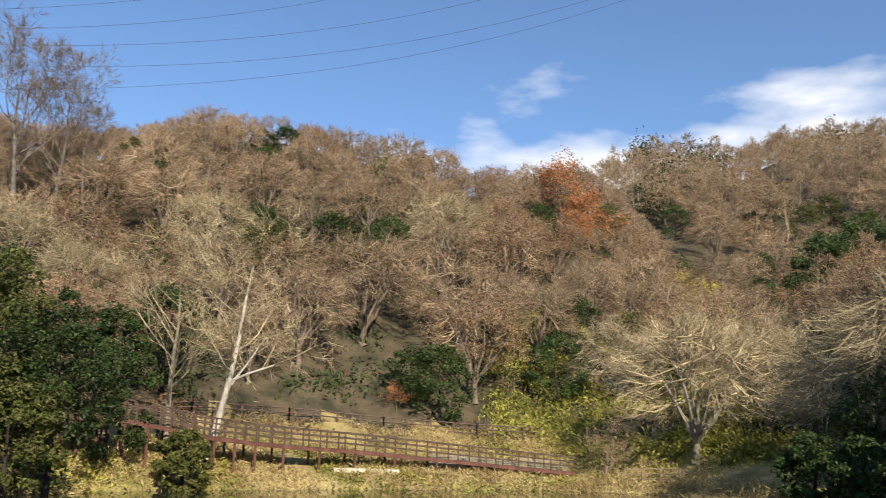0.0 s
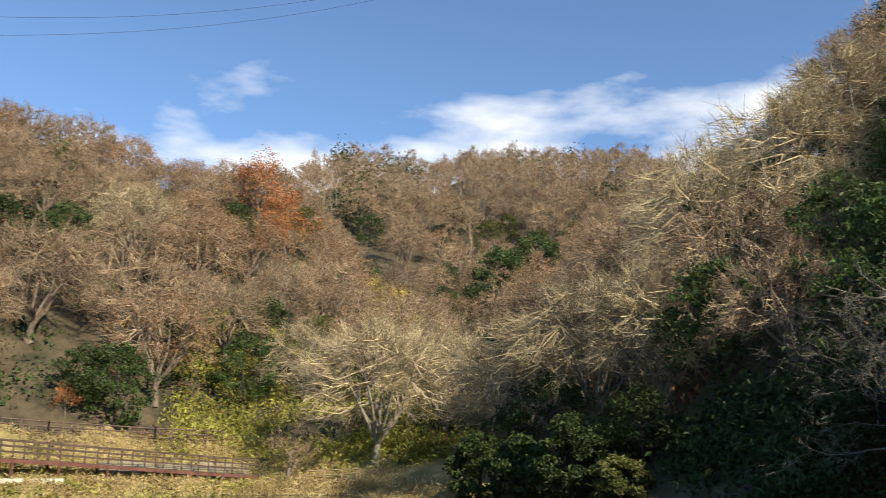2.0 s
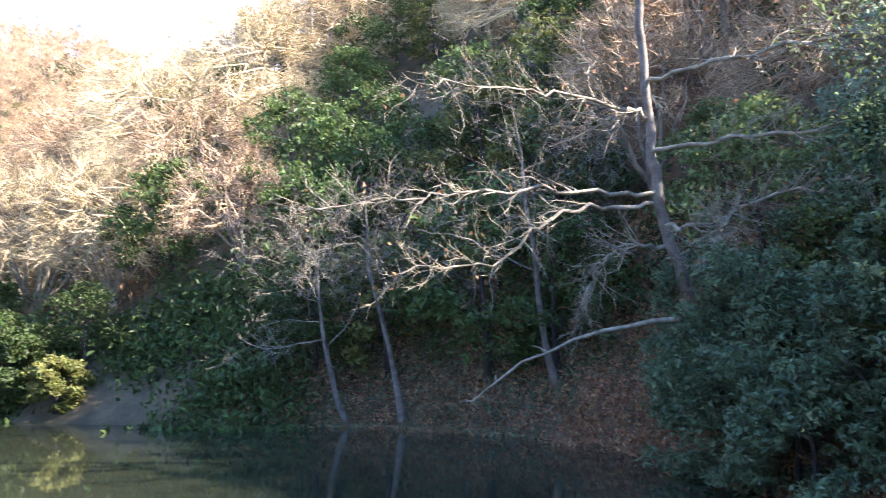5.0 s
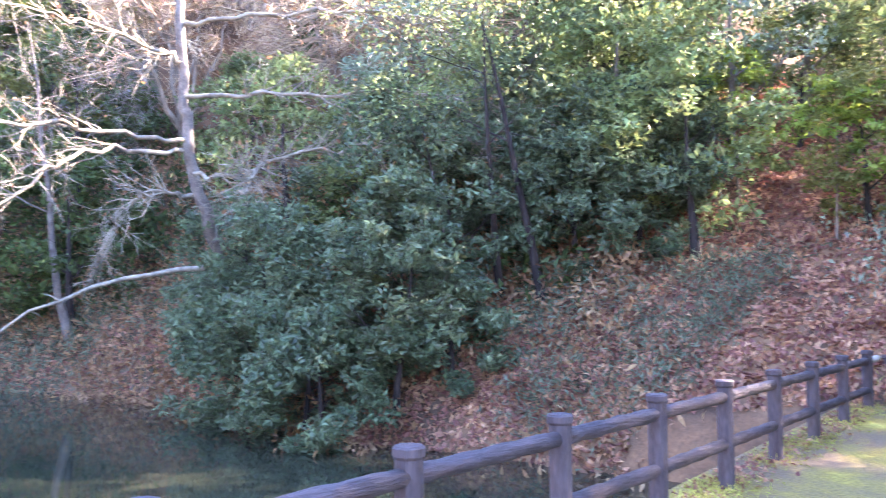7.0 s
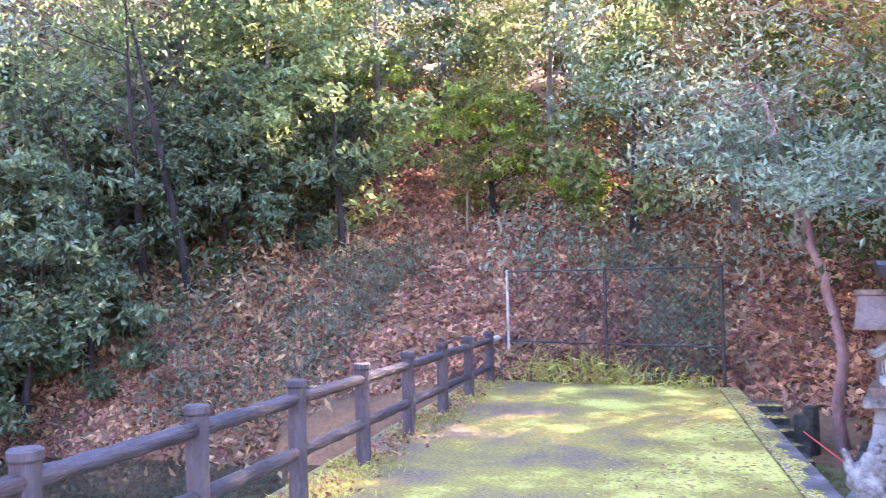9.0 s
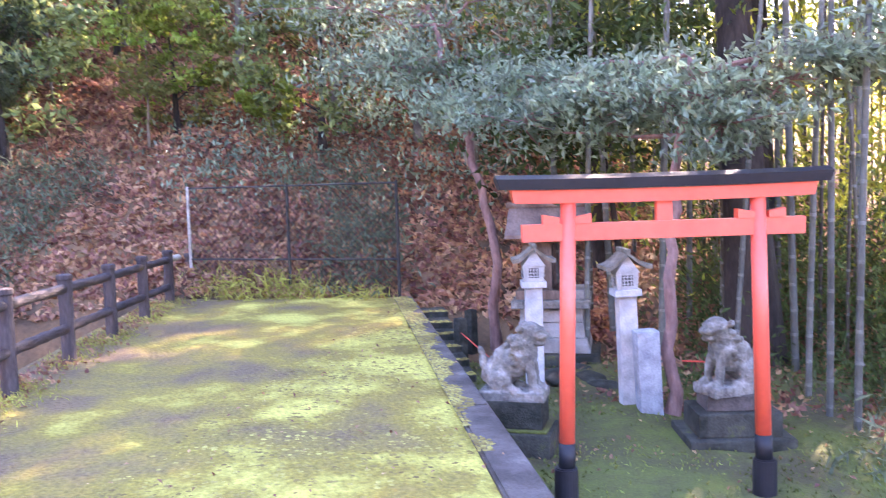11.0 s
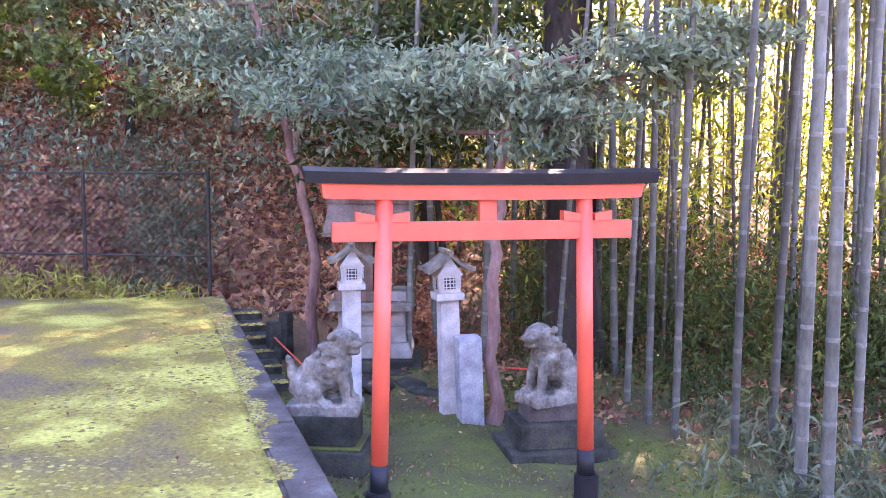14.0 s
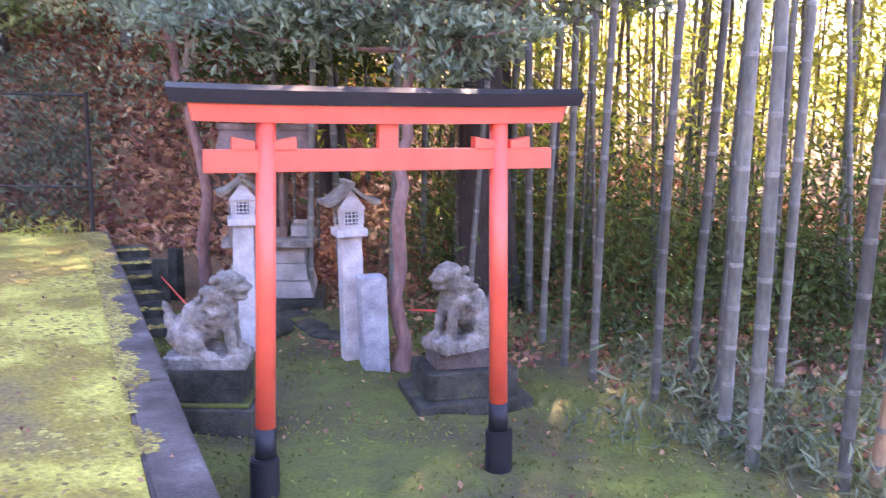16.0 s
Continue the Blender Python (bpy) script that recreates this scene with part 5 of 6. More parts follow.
fl = np.stack([F1.x + FD.x * fa + POND_N.x * (0.1 + fb), F1.y + FD.y * fa + POND_N.y * (0.1 + fb), np.full(n, 0.012)], 1)[::6]
fl = fl[(fb[::6] < 0.2)]
tagged(part("fence_leaves", mesh_np("fence_leaves", *leaves(q, fl, 0.06, 0.6, 0, 3.0), [M_DEADLEAF])), "brown leaves gathered along the log fence", "fallen leaves", kind="stuff")
q = np.random.default_rng(63)
lx, ly = q.uniform(0.8, 12.5, 900), q.uniform(-6.5, 1, 900)
sdp = (lx - F1.x) * POND_N.x + (ly - F1.y) * POND_N.y
sdc = (lx - CU0.x) * CN.x + (ly - CU0.y) * CN.y
ok = (sdp < 0.3) & (sdc > 0.0) & ((lx - 10.1) * 0.664 + (ly + 6.0) * 0.747 < 0)
lc = np.stack([lx, ly, np.full(900, 0.03)], 1)[ok]
tagged(part("path_leaves", mesh_np("path_leaves", *leaves(q, lc, 0.032, 0.6, 0, 3.0), [M_DEADLEAF])), "scattered dead leaves on the mossy path", "fallen leaves", kind="stuff")

# ---- boardwalk on the far bank ----
walk_way = empty("boardwalk", 0, 0, 0)
tagged(walk_way, "red-brown timber boardwalk with railings on stilts", "boardwalk")
WAY = ((-27.5, 49.5, 2.6), (-23.9, 50.0, 2.15), (-20.2, 51.0, 1.54), (-16.7, 52.5, 1.22), (-10.3, 56.0, 0.89), (-2.7, 60.0, 0.28), (3.0, 63.0, -0.2))


def on_way(t):
    k = min(int(t), len(WAY) - 2)
    a, b = WAY[k], WAY[k + 1]
    w = t - k
    bb, r, z = (a[i] + (b[i] - a[i]) * w for i in range(3))
    return Vector((r * math.sin(radians(bb)), r * math.cos(radians(bb)), z))


stations = [on_way((len(WAY) - 1) * i / 17) for i in range(18)]
for i, (a, b) in enumerate(zip(stations, stations[1:])):
    d = (b - a).normalized()
    side = Vector((d.y, -d.x, 0)).normalized()
    m = Matrix.Translation((a + b) / 2) @ d.to_track_quat("X", "Z").to_matrix().to_4x4()
    L = (b - a).length
    part("deck_beam", boxed(0, 0, -0.1, L - 0.01, 0.12, 0.2, m=Matrix.Translation(side * 0.75) @ m), M_WALKRED, walk_way)
    deck = bmesh.new()
    for k in range(10):
        box(deck, -L / 2 + L * (k + 0.5) / 10, 0, 0.02, L / 10 - 0.02, 1.5, 0.05, m=m)
    part("deck", deck, M_RAIL, walk_way)
    for s, mt in ((0.72, M_RAIL), (-0.72, M_RAIL)):
        for z in (0.4, 0.72, 1.02):
            part("rail", boxed(0, 0, z, L, 0.05, 0.08, m=Matrix.Translation(side * s) @ m), mt, walk_way)
    for s in (0.72, -0.72):
        for w in (0.0, 0.5):
            p = a + (b - a) * w + side * s
            part("rail_post", boxed(p.x, p.y, p.z + 0.52, 0.08, 0.08, 1.08), M_RAIL, walk_way)
    for s in (0.7, -0.7):
        p = a + side * s
        g = float(height(p.x, p.y))
        if p.z - g > 0.25:
            part("stilt", rodded((p.x, p.y, g - 0.3), (p.x, p.y, p.z - 0.1), 0.08, sides=8), M_WALKRED, walk_way)

# low masonry facing behind the boardwalk
facing = empty("slope_wall", 0, 0, 0)
tagged(facing, "pale weathered slope wall behind the boardwalk", "retaining wall", kind="structure")
for i in range(8):
    b0, b1 = -6.0 + i * 1.1, -6.0 + (i + 0.97) * 1.1
    pts = []
    for b, r in ((b0, 62.6 + b0 * 0.5), (b1, 62.6 + b1 * 0.5), (b1, 64.0 + b1 * 0.5), (b0, 64.0 + b0 * 0.5)):
        pts.append((r * math.sin(radians(b)), r * math.cos(radians(b))))
    z0, z1 = float(height(*pts[0])) - 1.0, float(height(*pts[2]))
    bm = bmesh.new()
    lo = [bm.verts.new((*p, z0)) for p in pts]
    hi = [bm.verts.new((*p, z0 + 1.3 if k < 2 else z1 + 0.25)) for k, p in enumerate(pts)]
    bm.faces.new(hi)
    for k in range(4):
        bm.faces.new((lo[k], lo[(k + 1) % 4], hi[(k + 1) % 4], hi[k]))
    bmesh.ops.recalc_face_normals(bm, faces=bm.faces)
    part("wall_panel", bm, M_WALL, facing)


def timber_fence(points, label, posts, tall, material):
    top = empty("timber_fence", 0, 0, 0)
    tagged(top, label, "fence")
    for a, b in zip(points, points[1:]):
        for k in range(posts + 1):
            p = a + (b - a) * (k / posts)
            part("post", boxed(p.x, p.y, p.z + tall / 2 - 0.15, 0.12, 0.12, tall + 0.3, bevel=0.01), material, top)
        for z in (0.3, 0.62, 0.94):
            part("rail", rodded(a + Vector((0, 0, z * tall)), b + Vector((0, 0, z * tall)), 0.045, sides=6), material, top)


def polar(b, r, dz=0.0):
    x, y = r * math.sin(radians(b)), r * math.cos(radians(b))
    return Vector((x, y, float(height(x, y)) + dz))


timber_fence([polar(b, 66.5 + b * 0.3) for b in (-27, -21, -15, -9, -3, 1)], "brown timber fence along the upper road", 4, 1.0, M_WOOD)
timber_fence([polar(6.3, 60.3, 0.0), polar(9.6, 59.8, 0.0)], "pale timber fence at the end of the boardwalk", 3, 0.95, M_TANRAIL)
for k, (b, r, w) in enumerate(((-11.0, 54.6, 1.9), (-8.8, 55.4, 1.8))):
    p = polar(b, r)
    ob = part("slab", boxed(0, 0, 0.1, w, 0.9, 0.28, bevel=0.05), M_SLAB)
    ob.matrix_basis = pose(p.x, p.y, p.z, 0, 0, 8)
    tagged(ob, "pale concrete slab below the boardwalk", "slab", "slabs")

# ---- trees of the far bank ----


def lone_tree(name, label, x, y, z, stem, crown, rz=0.0):
    top = empty(name, x, y, z, rz)
    part("trunk", stem, None, top)
    part("crown", crown, None, top)
    return tagged(top, label, "tree")


p = polar(-19.9, 52.0)
lone_tree("white_barked_tree", "leaning leafless tree with a smooth white trunk", p.x, p.y, p.z - 0.1,
          *bare_kind(71, 11.6, 0.25, twig=M_TWIG2, bark=M_PALEBARK, n1=11, n2=6, n3=5, ntw=5, first=0.3, spread=0.8, up=0.09, lean=(0.22, 0.0), share=0.5, stem=8, tl=0.9, tr=0.012, leafy=0.6, leaf_mat=M_BROWNLEAF))
p = polar(-22.4, 52.5)
lone_tree("forked_tree", "forked grey tree with withered leaves on the bank", p.x, p.y, p.z - 0.1,
          *bare_kind(72, 10.2, 0.2, twig=M_TWIG2, bark=M_LICHEN, n1=10, n2=5, n3=5, ntw=4, first=0.25, spread=0.6, up=0.12, lean=(0.12, 0.05), share=0.5, stem=7, leafy=1.5, leaf_mat=M_BROWNLEAF, tr=0.012))
for b, r, wide, h, seed, lm in ((20.0, 43.8, 1.5, 3.4, 171, M_GREENLEAF), (22.8, 41.6, 1.7, 4.2, 172, M_GREENLEAF), (26.0, 39.0, 1.2, 2.2, 173, M_OLIVELEAF), (17.2, 46.5, 1.5, 3.6, 176, M_GREENLEAF), (-21.2, 47.6, 1.3, 3.1, 73, M_OLIVELEAF), (-28.8, 44, 2.9, 9.2, 74, M_GREENLEAF), (-32.5, 42.5, 3.0, 10.5, 75, M_OLIVELEAF), (-25.8, 49, 2.3, 8.0, 76, M_GREENLEAF), (-31, 41, 2.0, 4.6, 78, M_OLIVELEAF), (-34, 47, 3.0, 9.5, 77, M_GREENLEAF)):
    p = polar(b, r)
    lone_tree("bank_evergreen", "rounded evergreen on the near edge of the bank", p.x, p.y, max(p.z, WATER) - 0.1, *clump_kind(seed, h, 0.15, wide, lm, n_clump=60, per=90, size=0.24, low=0.05))
p = polar(5.0, 61.5)
lone_tree("small_bare_tree", "small leafless tree at the end of the boardwalk", p.x, p.y, p.z - 0.1, *bare_kind(78, 3.6, 0.12, twig=M_TWIG, n1=10, n2=6, n3=4, first=0.1, spread=0.85, tl=0.4, tr=0.007, lean=(0.25, 0)))

# ---- overhead cables ----
CABLES = (((-45, 20.0), (10, 31.3)), ((-45, 19.0), (10, 29.4)), ((-45, 17.4), (10, 28.8)), ((-45, 20.4), (10, 34.2)), ((-45, 21.2), (10, 36.8)))
for k, ((b0, e0), (b1, e1)) in enumerate(CABLES):
    r0 = 150 + 2 * k
    cu = bpy.data.curves.new("cable", "CURVE")
    cu.dimensions, cu.bevel_depth, cu.bevel_resolution = "3D", 0.027, 1
    sp = cu.splines.new("POLY")
    sp.points.add(24)
    for i in range(25):
        w = i / 24
        b, e = b0 + (b1 - b0) * w, e0 + (e1 - e0) * w - 0.25 * 4 * w * (1 - w)
        sp.points[i].co = (r0 * math.sin(radians(b)), r0 * math.cos(radians(b)), 1.6 + r0 * math.tan(radians(e)), 1)
    cu.materials.append(M_CABLE)
    tagged(new("power_cable", cu), "thin dark overhead power cable against the sky", "cable", "power cables", kind="structure")

# ---- trees by the near shore ----
def limb_line(q, joints, r0, r1, wob):
    """A crooked tapering line through joints given as bearing, rise in degrees and distance."""
    j = np.array([(r * math.sin(radians(b)), r * math.cos(radians(b)), 1.6 + r * math.tan(radians(e))) for b, e, r in joints])
    t = np.linspace(0, len(j) - 1, 6 * len(j))
    p = np.stack([np.interp(t, np.arange(len(j)), j[:, k]) for k in range(3)], 1)
    p[1:-1] = (p[:-2] + 2 * p[1:-1] + p[2:]) / 4
    p[1:-1] += q.normal(0, wob, p[1:-1].shape)
    return p, np.linspace(r0, r1, len(p))


q = np.random.default_rng(81)
base_p = polar(66.2, 22.0, -0.3)
stem_p, stem_r = limb_line(q, [(66.0, 0.5, 21.6), (65.3, 3.5, 21.0), (64.0, 8.0, 20.5), (63.5, 13.0, 20.3), (63.2, 21.0, 20.0), (63.4, 27.0, 20.0)], 0.17, 0.07, 0.03)
stem_p[0] = base_p
POND_LIMBS = (((64.2, 7.2, 20.5), (66.6, 7.0, 20.0), (68.6, 8.1, 19.5), (74.2, 9.2, 18.8), (79.5, 9.9, 18.2), (83.4, 9.0, 18.0)),
         ((68.4, 8.0, 19.5), (67.6, 6.6, 19.2), (66.4, 4.6, 19.0)),
         ((64.4, 5.8, 20.8), (62.0, 6.2, 20.2), (60.0, 5.0, 19.8), (58.9, 2.6, 19.4)),
         ((63.9, 8.6, 20.5), (57.1, 8.4, 19.2), (53.5, 5.2, 18.4), (47.4, 4.8, 17.8)),
         ((63.4, 14.0, 20.2), (62.0, 15.0, 19.8), (55.7, 16.3, 18.6), (48.4, 17.0, 17.6)),
         ((63.8, 9.4, 20.4), (55.5, 10.0, 19.4), (49.1, 9.7, 18.8), (41.6, 8.9, 18.4)),
         ((63.3, 16.5, 20.2), (72.0, 17.6, 18.8), (77.3, 17.4, 18.4), (81.5, 17.3, 18.0)),
         ((63.4, 12.0, 20.3), (70.0, 12.4, 19.4), (78.0, 12.6, 19.0), (86.0, 11.6, 18.6)))
pond_tree = empty("pond_tree", base_p.x, base_p.y, base_p.z)
tagged(pond_tree, "spreading pale leafless tree leaning over the pond", "tree")
inv = np.array(base_p)
# trunk takes the bark coloured for shade, limbs the paler tone for sunlight
part("trunk", mesh_np("trunk", *pipe(stem_p - inv, stem_r, 12), [M_GREYBARK], smooth=True), None, pond_tree)
for k, joints in enumerate(POND_LIMBS):
    line, rad = limb_line(q, joints, 0.056, 0.014, 0.06)
    part("limb", mesh_np("limb", *pipe(line - inv, rad, 8), [M_LICHEN], smooth=True), None, pond_tree)
    segs, tips, dirs = [], [], []
    along = np.gradient(line, axis=0)
    along /= np.linalg.norm(along, axis=1)[:, None]
    for i in range(5, len(line)):
        for _ in range(3 if k in (0, 6, 7) else 2):
            p, d = line[i], along[i] + q.normal(0, 0.55, 3) + np.array([0, 0, 0.1])
            r0 = rad[i] * 0.36
            for n in range(4):
                d = d / np.linalg.norm(d) + q.normal(0, 0.34, 3)
                d /= np.linalg.norm(d)
                x = p + d * q.uniform(0.2, 0.36)
                segs.append((*p, *x, r0 * (1 - 0.2 * n), r0 * (0.8 - 0.2 * n) + 0.003))
                tips.append(x)
                dirs.append(d)
                p = x
    tips, dirs = np.array(tips), np.array(dirs)
    lots = [tubes(segs, 5), twigs(q, tips, dirs, 3, 0.4, 0.006), leaves(q, tips[::3] + q.normal(0, 0.12, tips[::3].shape), 0.12, 0.6, 0.5)]
    v = crown_mesh("branchwork", [(a - inv, f) for a, f in lots], [M_LICHEN, M_LICHEN, M_BROWNLEAF])
    part("branchwork", v, None, pond_tree)
for k, (b, r, h, seed) in enumerate(((47, 30.5, 8.5, 82), (57, 27.5, 9, 83), (43.5, 31.5, 7.0, 84))):
    p = polar(b, r)
    lone_tree("shore_tree", "leafless grey tree on the shaded shore", p.x, p.y, p.z - 0.2,
              *bare_kind(seed, h, 0.13, twig=M_GREYBARK if k < 2 else M_LICHEN, bark=M_GREYBARK, limb=0.38, wavy=7, n1=10, n2=6, n3=4, ntw=5, first=0.4, spread=0.95, up=0.02, kink=0.2, lean=(-0.2, 0.1), share=0.5, stem=6, tl=0.5, tr=0.007))
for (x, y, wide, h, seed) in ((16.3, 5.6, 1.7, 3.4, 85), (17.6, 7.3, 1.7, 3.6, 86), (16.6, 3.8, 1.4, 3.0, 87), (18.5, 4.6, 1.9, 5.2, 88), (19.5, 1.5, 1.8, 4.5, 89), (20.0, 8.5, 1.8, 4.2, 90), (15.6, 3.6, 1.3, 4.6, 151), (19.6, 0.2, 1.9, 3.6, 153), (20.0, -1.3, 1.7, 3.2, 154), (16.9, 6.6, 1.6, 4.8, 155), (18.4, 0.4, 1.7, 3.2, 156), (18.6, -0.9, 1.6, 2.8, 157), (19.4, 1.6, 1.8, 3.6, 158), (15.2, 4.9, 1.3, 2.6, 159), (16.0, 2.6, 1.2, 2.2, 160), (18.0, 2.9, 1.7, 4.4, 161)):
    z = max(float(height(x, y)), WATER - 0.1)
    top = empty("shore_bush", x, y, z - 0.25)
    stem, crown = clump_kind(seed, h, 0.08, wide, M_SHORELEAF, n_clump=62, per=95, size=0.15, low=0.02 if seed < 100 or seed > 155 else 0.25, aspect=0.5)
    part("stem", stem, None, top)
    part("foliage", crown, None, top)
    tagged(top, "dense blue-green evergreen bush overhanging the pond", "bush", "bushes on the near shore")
for k, (x, y, h, r, seed) in enumerate(((17.4, 1.0, 6.5, 0.1, 91), (17.9, 1.9, 6.0, 0.09, 92), (17.2, 2.8, 5, 0.07, 93))):
    segs, tips, dirs = grow(np.random.default_rng(seed), h, r, 6, 3, 3, first=0.5, lean=(-0.1, 0.12))
    lots = [leaves(np.random.default_rng(seed), np.repeat(tips, 20, 0) + np.random.default_rng(seed).normal(0, 0.32, (len(tips) * 20, 3)), 0.11, 0.5)]
    lone_tree("slender_tree", "slender dark tree on the leaf-strewn slope", x, y, float(height(x, y)) - 0.15, mesh_np("trunk", *stem_pipe(segs, 5, 8), [M_DARKBARK], smooth=True), crown_mesh("crown", lots + [tubes(segs[5:], 5)], [M_LITLEAF, M_DARKBARK]))
# dead branch reaching over the water
bq = np.random.default_rng(94)
a, b = np.array([16.6, 7.8, 2.05]), np.array([13.6, 10.9, 0.5])
pts = [a + (b - a) * t + np.array([0, 0, 0.35 * math.sin(t * 3.1)]) + bq.normal(0, 0.05, 3) for t in np.linspace(0, 1, 9)]
limb = empty("dead_branch", 0, 0, 0)
part("limb", mesh_np("limb", *pipe(pts, [0.06 * (1 - 0.09 * i) for i in range(9)], 8), [M_LICHEN], smooth=True), None, limb)
for k in range(4, 9):
    tip = pts[k] + bq.normal(0, 0.4, 3)
    part("twig", mesh_np("twig", *pipe([pts[k], (pts[k] + tip) / 2 + 0.03, tip], [0.02, 0.012, 0.005], 6), [M_LICHEN], smooth=True), None, limb)
tagged(limb, "pale dead branch sloping down over the water", "branch")

for (b, r, h, wide, seed) in ((79, 21.5, 6.5, 2.3, 141), (86, 21, 7.0, 2.4, 142), (92, 19.5, 6.5, 2.2, 143), (98.5, 21, 7.0, 2.4, 144), (103, 23, 7.5, 2.5, 145), (110, 20.5, 6.5, 2.3, 146), (116, 19, 6.0, 2.2, 147), (121.5, 17.5, 6.0, 2.0, 148), (94, 25, 8, 2.6, 149), (112, 26, 8, 2.6, 150)):
    p = polar(b, r)
    lone_tree("slope_evergreen", "evergreen with layered blue-green foliage on the slope", p.x, p.y, p.z - 0.2, *clump_kind(seed, h, 0.11, wide, M_LITLEAF if seed % 3 else M_NEARLEAF, n_clump=46, per=85, size=0.17, low=0.36, bark=M_GREYBARK))

# sapling with sunlit lime leaves on the slope
for (b, r, h, wide, seed) in ((104.5, 17.5, 3.0, 1.0, 95), (107.5, 18.3, 2.6, 0.8, 96), (99.0, 20, 3.4, 1.1, 97), (112, 17, 1.6, 0.6, 98)):
    p = polar(b, r)
    top = empty("sapling", p.x, p.y, p.z - 0.1)
    stem, crown = clump_kind(seed, h, 0.035, wide, M_LIMELEAF, n_clump=24, per=36, size=0.15, low=0.35, bark=M_BARK)
    part("trunk", stem, None, top)
    part("crown", crown, None, top)
    tagged(top, "young tree with bright lime leaves on the slope", "sapling", "saplings on the slope")


# ---- evergreens over the shrine ----
def canopy_tree(name, label, base, joints, r, clumps, seed, bark, per, size, leaf):
    """A crooked stem through joints, with limbs to leaf clumps given as centre and radii."""
    q = np.random.default_rng(seed)
    segs = []
    path_pts = [np.array(base)] + [np.array(j) for j in joints]
    dense = []
    for a, b in zip(path_pts, path_pts[1:]):
        for t in np.linspace(0, 1, 5)[:-1]:
            dense.append(a + (b - a) * t + q.normal(0, r * 0.25, 3))
    dense.append(path_pts[-1])
    n = len(dense)
    trunk_r = [r * (1.3 if i == 0 else 1 - 0.5 * i / n) for i in range(n)]
    pts = []
    for (cx, cy, cz, rx, ry, rz) in clumps:
        c = np.array([cx, cy, cz])
        st = dense[min(range(n // 2, n), key=lambda i: np.linalg.norm(dense[i] - c))]
        p = st
        for t in np.linspace(0.25, 1, 4):
            nx = st + (c - st) * t + q.normal(0, 0.06, 3)
            segs.append((*p, *nx, r * 0.4 * (1.2 - t), r * 0.4 * (1.0 - 0.85 * t) + 0.004))
            p = nx
        m = 9
        sub = c + q.normal(0, 0.5, (m, 3)) * np.array([rx, ry, rz])
        for s in sub:
            segs.append((*c, *s, 0.012, 0.005))
            g = q.normal(0, 0.3, (per, 3)) * np.array([rx, ry, rz * 0.75])
            pts.append(s + g)
    top = empty(name, *base)
    inv = np.array(base)
    v, f = pipe(np.array(dense) - inv, trunk_r, 12)
    part("trunk", mesh_np("trunk", v, f, [bark], smooth=True), None, top)
    v, f = tubes(segs, 6)
    part("crown", crown_mesh("crown", [leaves(q, np.concatenate(pts) - inv, size, 0.42, 0.35, 0.5), (v - inv, f)], [leaf, bark]), None, top)
    return tagged(top, label, "tree", "evergreens over the shrine")


canopy_tree("shrine_tree", "crooked reddish-barked evergreen beside the shrine", (8.3, -6.35, YARD), [(8.15, -6.3, 0.6), (8.35, -6.25, 1.5), (9.0, -6.3, 2.6), (9.6, -6.4, 3.6)], 0.066,
            [(9.4, -5.7, 2.95, .75, .75, .4), (10.0, -5.6, 3.0, .8, .8, .5), (9.2, -6.4, 3.1, .8, .8, .5), (10.2, -6.6, 3.9, .9, .9, .6), (9.1, -6.9, 2.9, .7, .7, .4), (8.6, -7.2, 3.0, .8, .8, .5),
             (10.9, -5.8, 4.0, .9, .9, .6), (8.4, -5.8, 2.55, .6, .6, .35), (9.6, -7.6, 4.2, 1, 1, .7), (7.9, -6.6, 2.6, .7, .7, .4)], 101, M_PINKBARK, 80, 0.1, M_NEARLEAF)
canopy_tree("shrine_tree", "leaning reddish-barked evergreen over the torii", (4.93, -5.9, YARD), [(5.0, -5.92, 0.3), (5.02, -5.97, 1.1), (5.05, -6.1, 1.9), (5.1, -6.3, 2.6)], 0.06,
            [(6.4, -5.4, 2.1, .6, .6, .3), (5.8, -5.7, 2.3, .6, .6, .35), (5.2, -5.9, 2.2, .6, .6, .3), (4.7, -6.2, 2.15, .6, .6, .3), (4.3, -6.5, 2.3, .55, .55, .3), (3.9, -6.75, 2.45, .5, .5, .25),
             (5.5, -6.4, 2.35, .7, .7, .35), (3.5, -6.9, 2.6, .45, .45, .2), (6.6, -6.2, 2.5, .7, .7, .35), (6.9, -5.9, 2.5, .6, .6, .3), (4.5, -6.0, 1.95, .5, .5, .22)], 102, M_PINKBARK, 85, 0.095, M_NEARLEAF)
q = np.random.default_rng(103)
# crowns start high, out of view, leafed densely to shade fence and path
for (x, y, h, r, lean, seed) in ((5.88, -8.09, 10.5, 0.27, (0.03, 0.0), 104), (9.6, -9.2, 11.0, 0.17, (0.02, 0.02), 105), (7.0, -9.6, 11, 0.15, (-0.05, 0), 106), (7.3, -7.6, 3.2, 0.07, (0.12, 0.1), 107)):
    segs, tips, dirs = grow(np.random.default_rng(seed), h, r, 8, 4, 3, first=0.6, lean=lean, kink=0.1, spread=0.75)
    c = np.repeat(tips, 46, 0) + q.normal(0, 0.45, (len(tips) * 46, 3))
    lone_tree("dark_trunked_tree", "evergreen with a thick dark trunk behind the shrine", x, y, float(height(x, y)) - 0.2, mesh_np("trunk", *stem_pipe(segs, 5, 12), [M_DARKBARK], smooth=True), crown_mesh("crown", [leaves(q, c, 0.13, 0.45), tubes(segs[5:], 7)], [M_GREENLEAF, M_DARKBARK]))


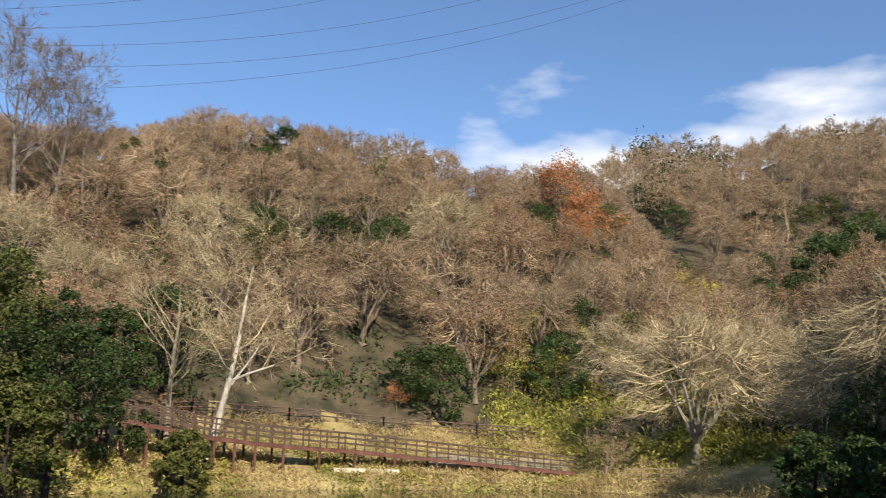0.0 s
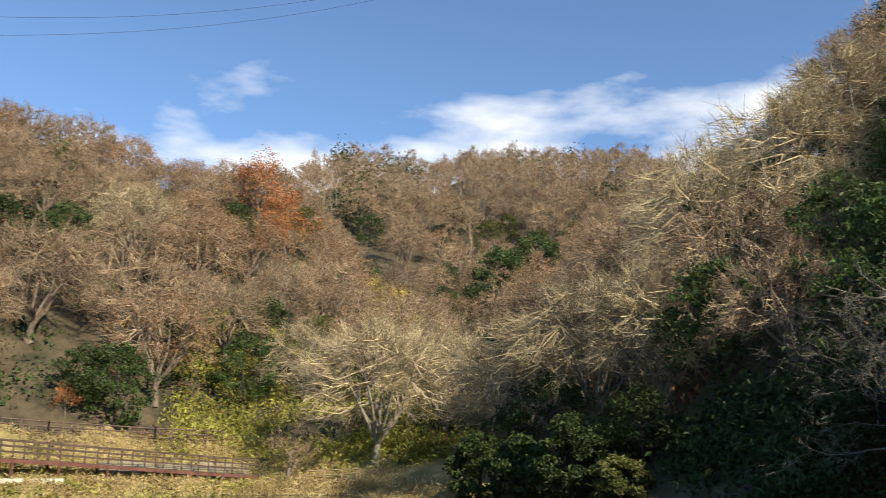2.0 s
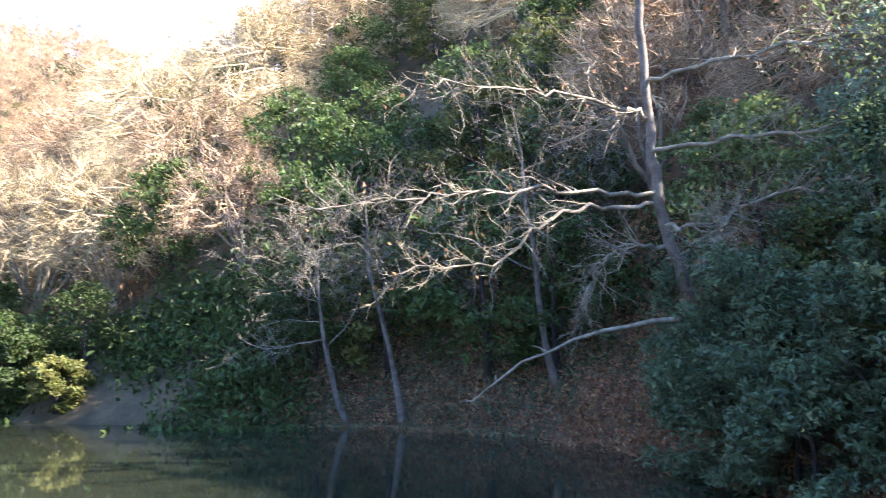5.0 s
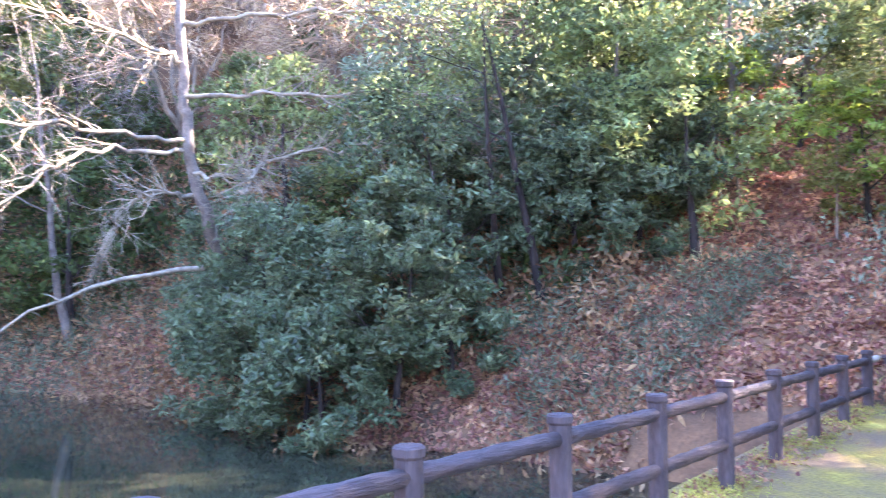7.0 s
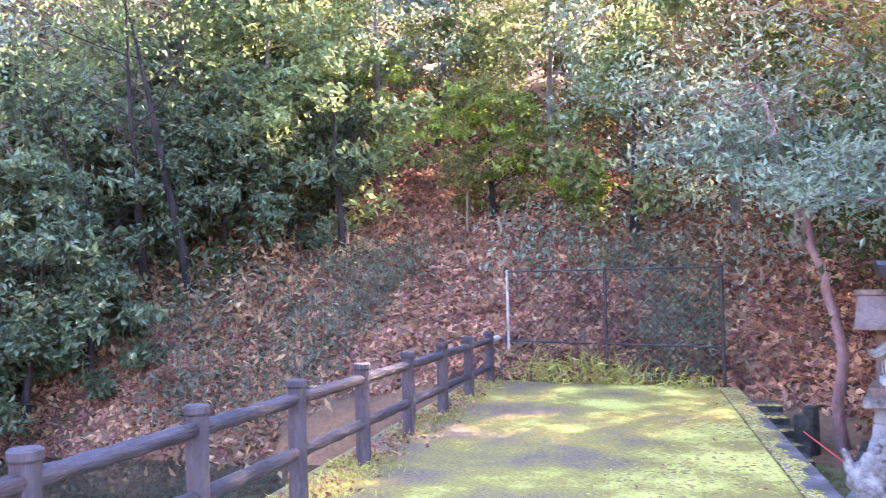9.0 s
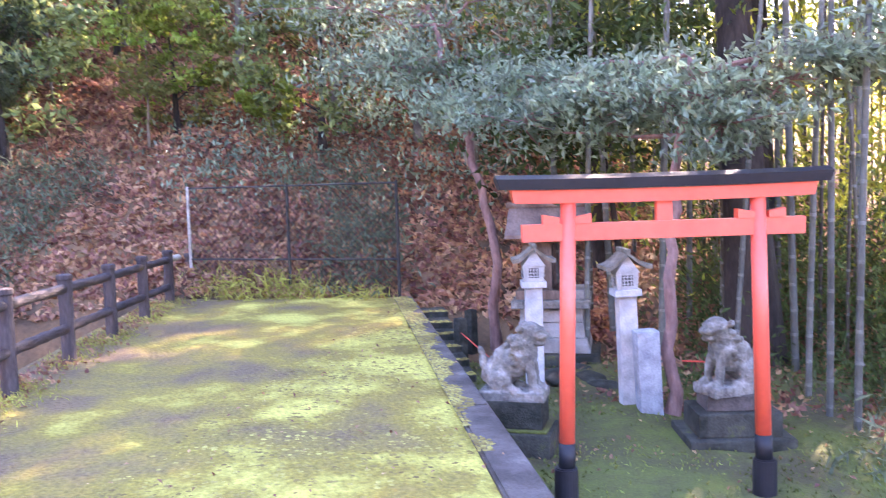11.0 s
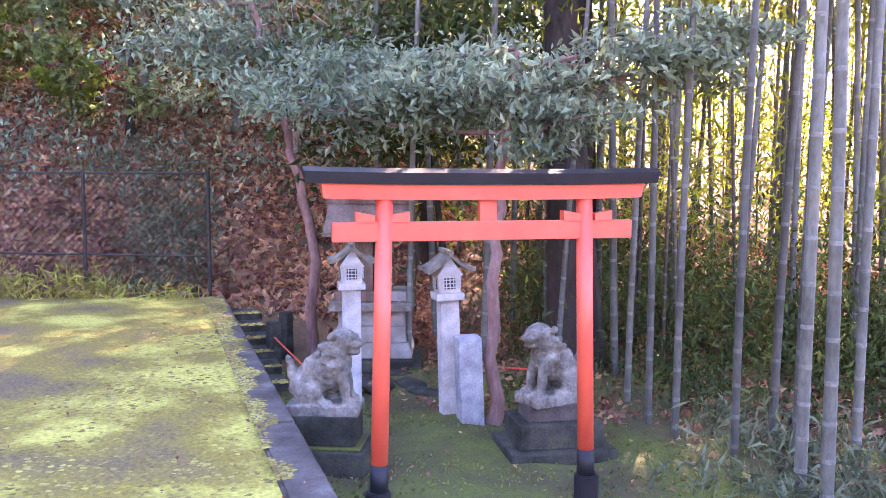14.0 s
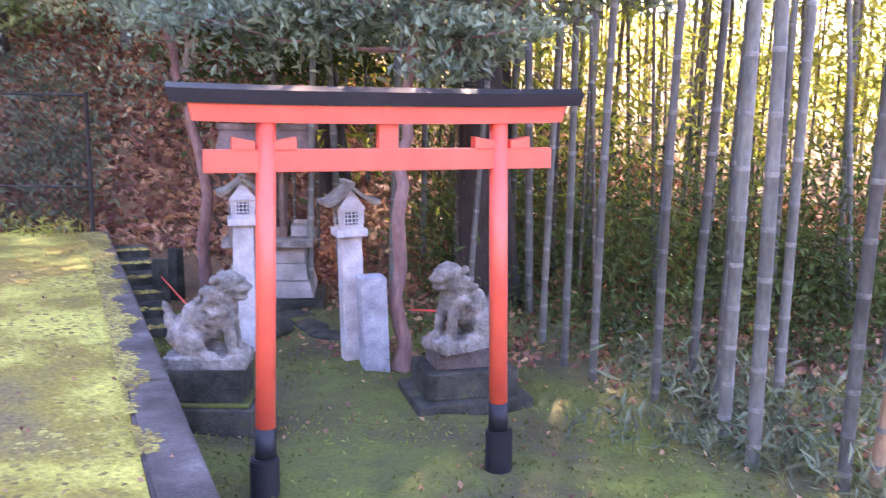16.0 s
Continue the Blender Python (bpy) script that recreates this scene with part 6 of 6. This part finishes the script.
# ---- bamboo grove ----
def bamboo_kind(seed, h, r, material):
    q = np.random.default_rng(seed)
    z, nodes = -0.2, []
    bend = q.normal(0, 0.007, 2)
    while z < h:
        nodes.append(z)
        z += 0.2 + 0.2 * min(1, max(0, z) / 3)
    at = lambda z: np.array([bend[0] * max(z, 0) ** 1.6, bend[1] * max(z, 0) ** 1.6, z])
    rad = lambda z: r * (1 - 0.75 * (max(z, 0) / h) ** 1.3)
    line, radii_, pale = [], [], []
    for z in nodes:
        for dz, k in ((-0.014, 0.985), (0.0, 1.08), (0.016, 0.99)):
            line.append(at(z + dz))
            radii_.append(rad(z) * k)
        pale += [1, 1, 0]
    culm = mesh_np("culm", *pipe(line, radii_, 10), [material, M_NODE], np.repeat(pale[:-1], 10), smooth=True)
    pts, tw = [], []
    for z in nodes:
        if z < h * 0.42:
            continue
        for _ in range(1 + int(z > h * 0.58) + 2 * int(z > h * 0.7)):
            d = q.normal(size=3)
            d[2] = abs(d[2]) * 0.5 + 0.2
            d /= np.linalg.norm(d)
            L = q.uniform(0.6, 1.5) * (1.15 - 0.5 * z / h)
            e = at(z) + d * L + np.array([0, 0, -0.12 * L])
            tw.append((*at(z), *e, 0.009, 0.003))
            pts.append(at(z) + (e - at(z)) * q.uniform(0.35, 1.1, (22, 1)) + q.normal(0, 0.2, (22, 3)))
    v, f = joined(tris(*tubes(tw, 3)), tris(*leaves(q, np.concatenate(pts), 0.17, 0.17, 0.7)))
    n1 = len(tw) * 6
    idx = np.concatenate([np.zeros(n1, int), np.ones(len(f) - n1, int)])
    return culm, mesh_np("foliage", v, f, [material, M_BAMLEAF], idx)


# the last kind wears the culm colour darkened to stand for shade
BAMBOO = [bamboo_kind(111, 11, 0.041, M_CULM), bamboo_kind(112, 12, 0.036, M_CULM), bamboo_kind(113, 10, 0.03, M_CULM), bamboo_kind(114, 7, 0.04, M_OLDCULM), bamboo_kind(115, 9, 0.022, M_SHADECULM)]


def bamboo(x, y, which, turn, lean, s=1.0):
    culm, foliage = BAMBOO[which]
    top = empty("bamboo", 0, 0, 0)
    top.matrix_basis = pose(x, y, float(height(x, y)) - 0.05, lean[0], lean[1], turn) @ Matrix.Diagonal((s, s, s, 1))
    part("culm", culm, None, top)
    if which != 3:
        part("foliage", foliage, None, top)
    tagged(top, "dead orange-brown bamboo culm leaning in the grove" if which == 3 else "thin bamboo culm deep in the grove, browned to look shaded" if which == 4 else "tall grey-green bamboo culm with pale node rings", "bamboo", "bamboo grove")


grove = [(4.07, -6.75, 2), (3.72, -6.6, 2), (3.17, -6.5, 2), (2.62, -6.35, 0), (2.3, -6.02, 0), (2.66, -7.3, 1), (1.8, -5.98, 1), (1.72, -6.22, 3), (3.35, -7.4, 1), (4.6, -7.2, 2), (2.25, -8.3, 1), (2.85, -6.75, 2), (1.45, -5.9, 1), (1.0, -6.3, 0)]
bq = np.random.default_rng(120)
for x, y, k in grove:
    bamboo(x, y, k, bq.uniform(0, 360), (bq.normal(0, 0.5), bq.normal(0, 0.5)) if k != 3 else (0.0, 6.0))
made = list(grove)
for _ in range(4000):
    b, r = bq.uniform(131, 182), bq.uniform(9.3, 30)
    x, y = r * math.sin(radians(b)), r * math.cos(radians(b))
    if r < 9.5 and b < 141 or any((x - g[0]) ** 2 + (y - g[1]) ** 2 < (0.3 + r * 0.022) ** 2 for g in made):
        continue
    made.append((x, y, 0))
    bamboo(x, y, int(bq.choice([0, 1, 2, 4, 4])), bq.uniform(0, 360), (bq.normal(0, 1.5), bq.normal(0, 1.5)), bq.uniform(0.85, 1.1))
    if len(made) > 250:
        break

# leafy mass of the grove behind the culms
q = np.random.default_rng(130)
m = 5600
b = q.uniform(121, 184, m)
r = np.sqrt(q.uniform(np.where(b < 134, 17.0, 11.5) ** 2, 42.0 ** 2))
x, y = r * np.sin(np.radians(b)), r * np.cos(np.radians(b))
z = height(x, y) + q.uniform(0, 1, m) ** 1.3 * (0.34 * r + 1.0) + 0.8
c = np.repeat(np.stack([x, y, z], 1), 40, 0) + q.normal(0, 0.5, (m * 40, 3)) * np.array([1, 1, 0.7])
tagged(part("grove_foliage", mesh_np("grove_foliage", *leaves(q, c, 0.19, 0.22, 0.7), [M_BAMLEAF])), "sunlit yellow-green bamboo leaves deep in the grove", "bamboo foliage", kind="stuff")
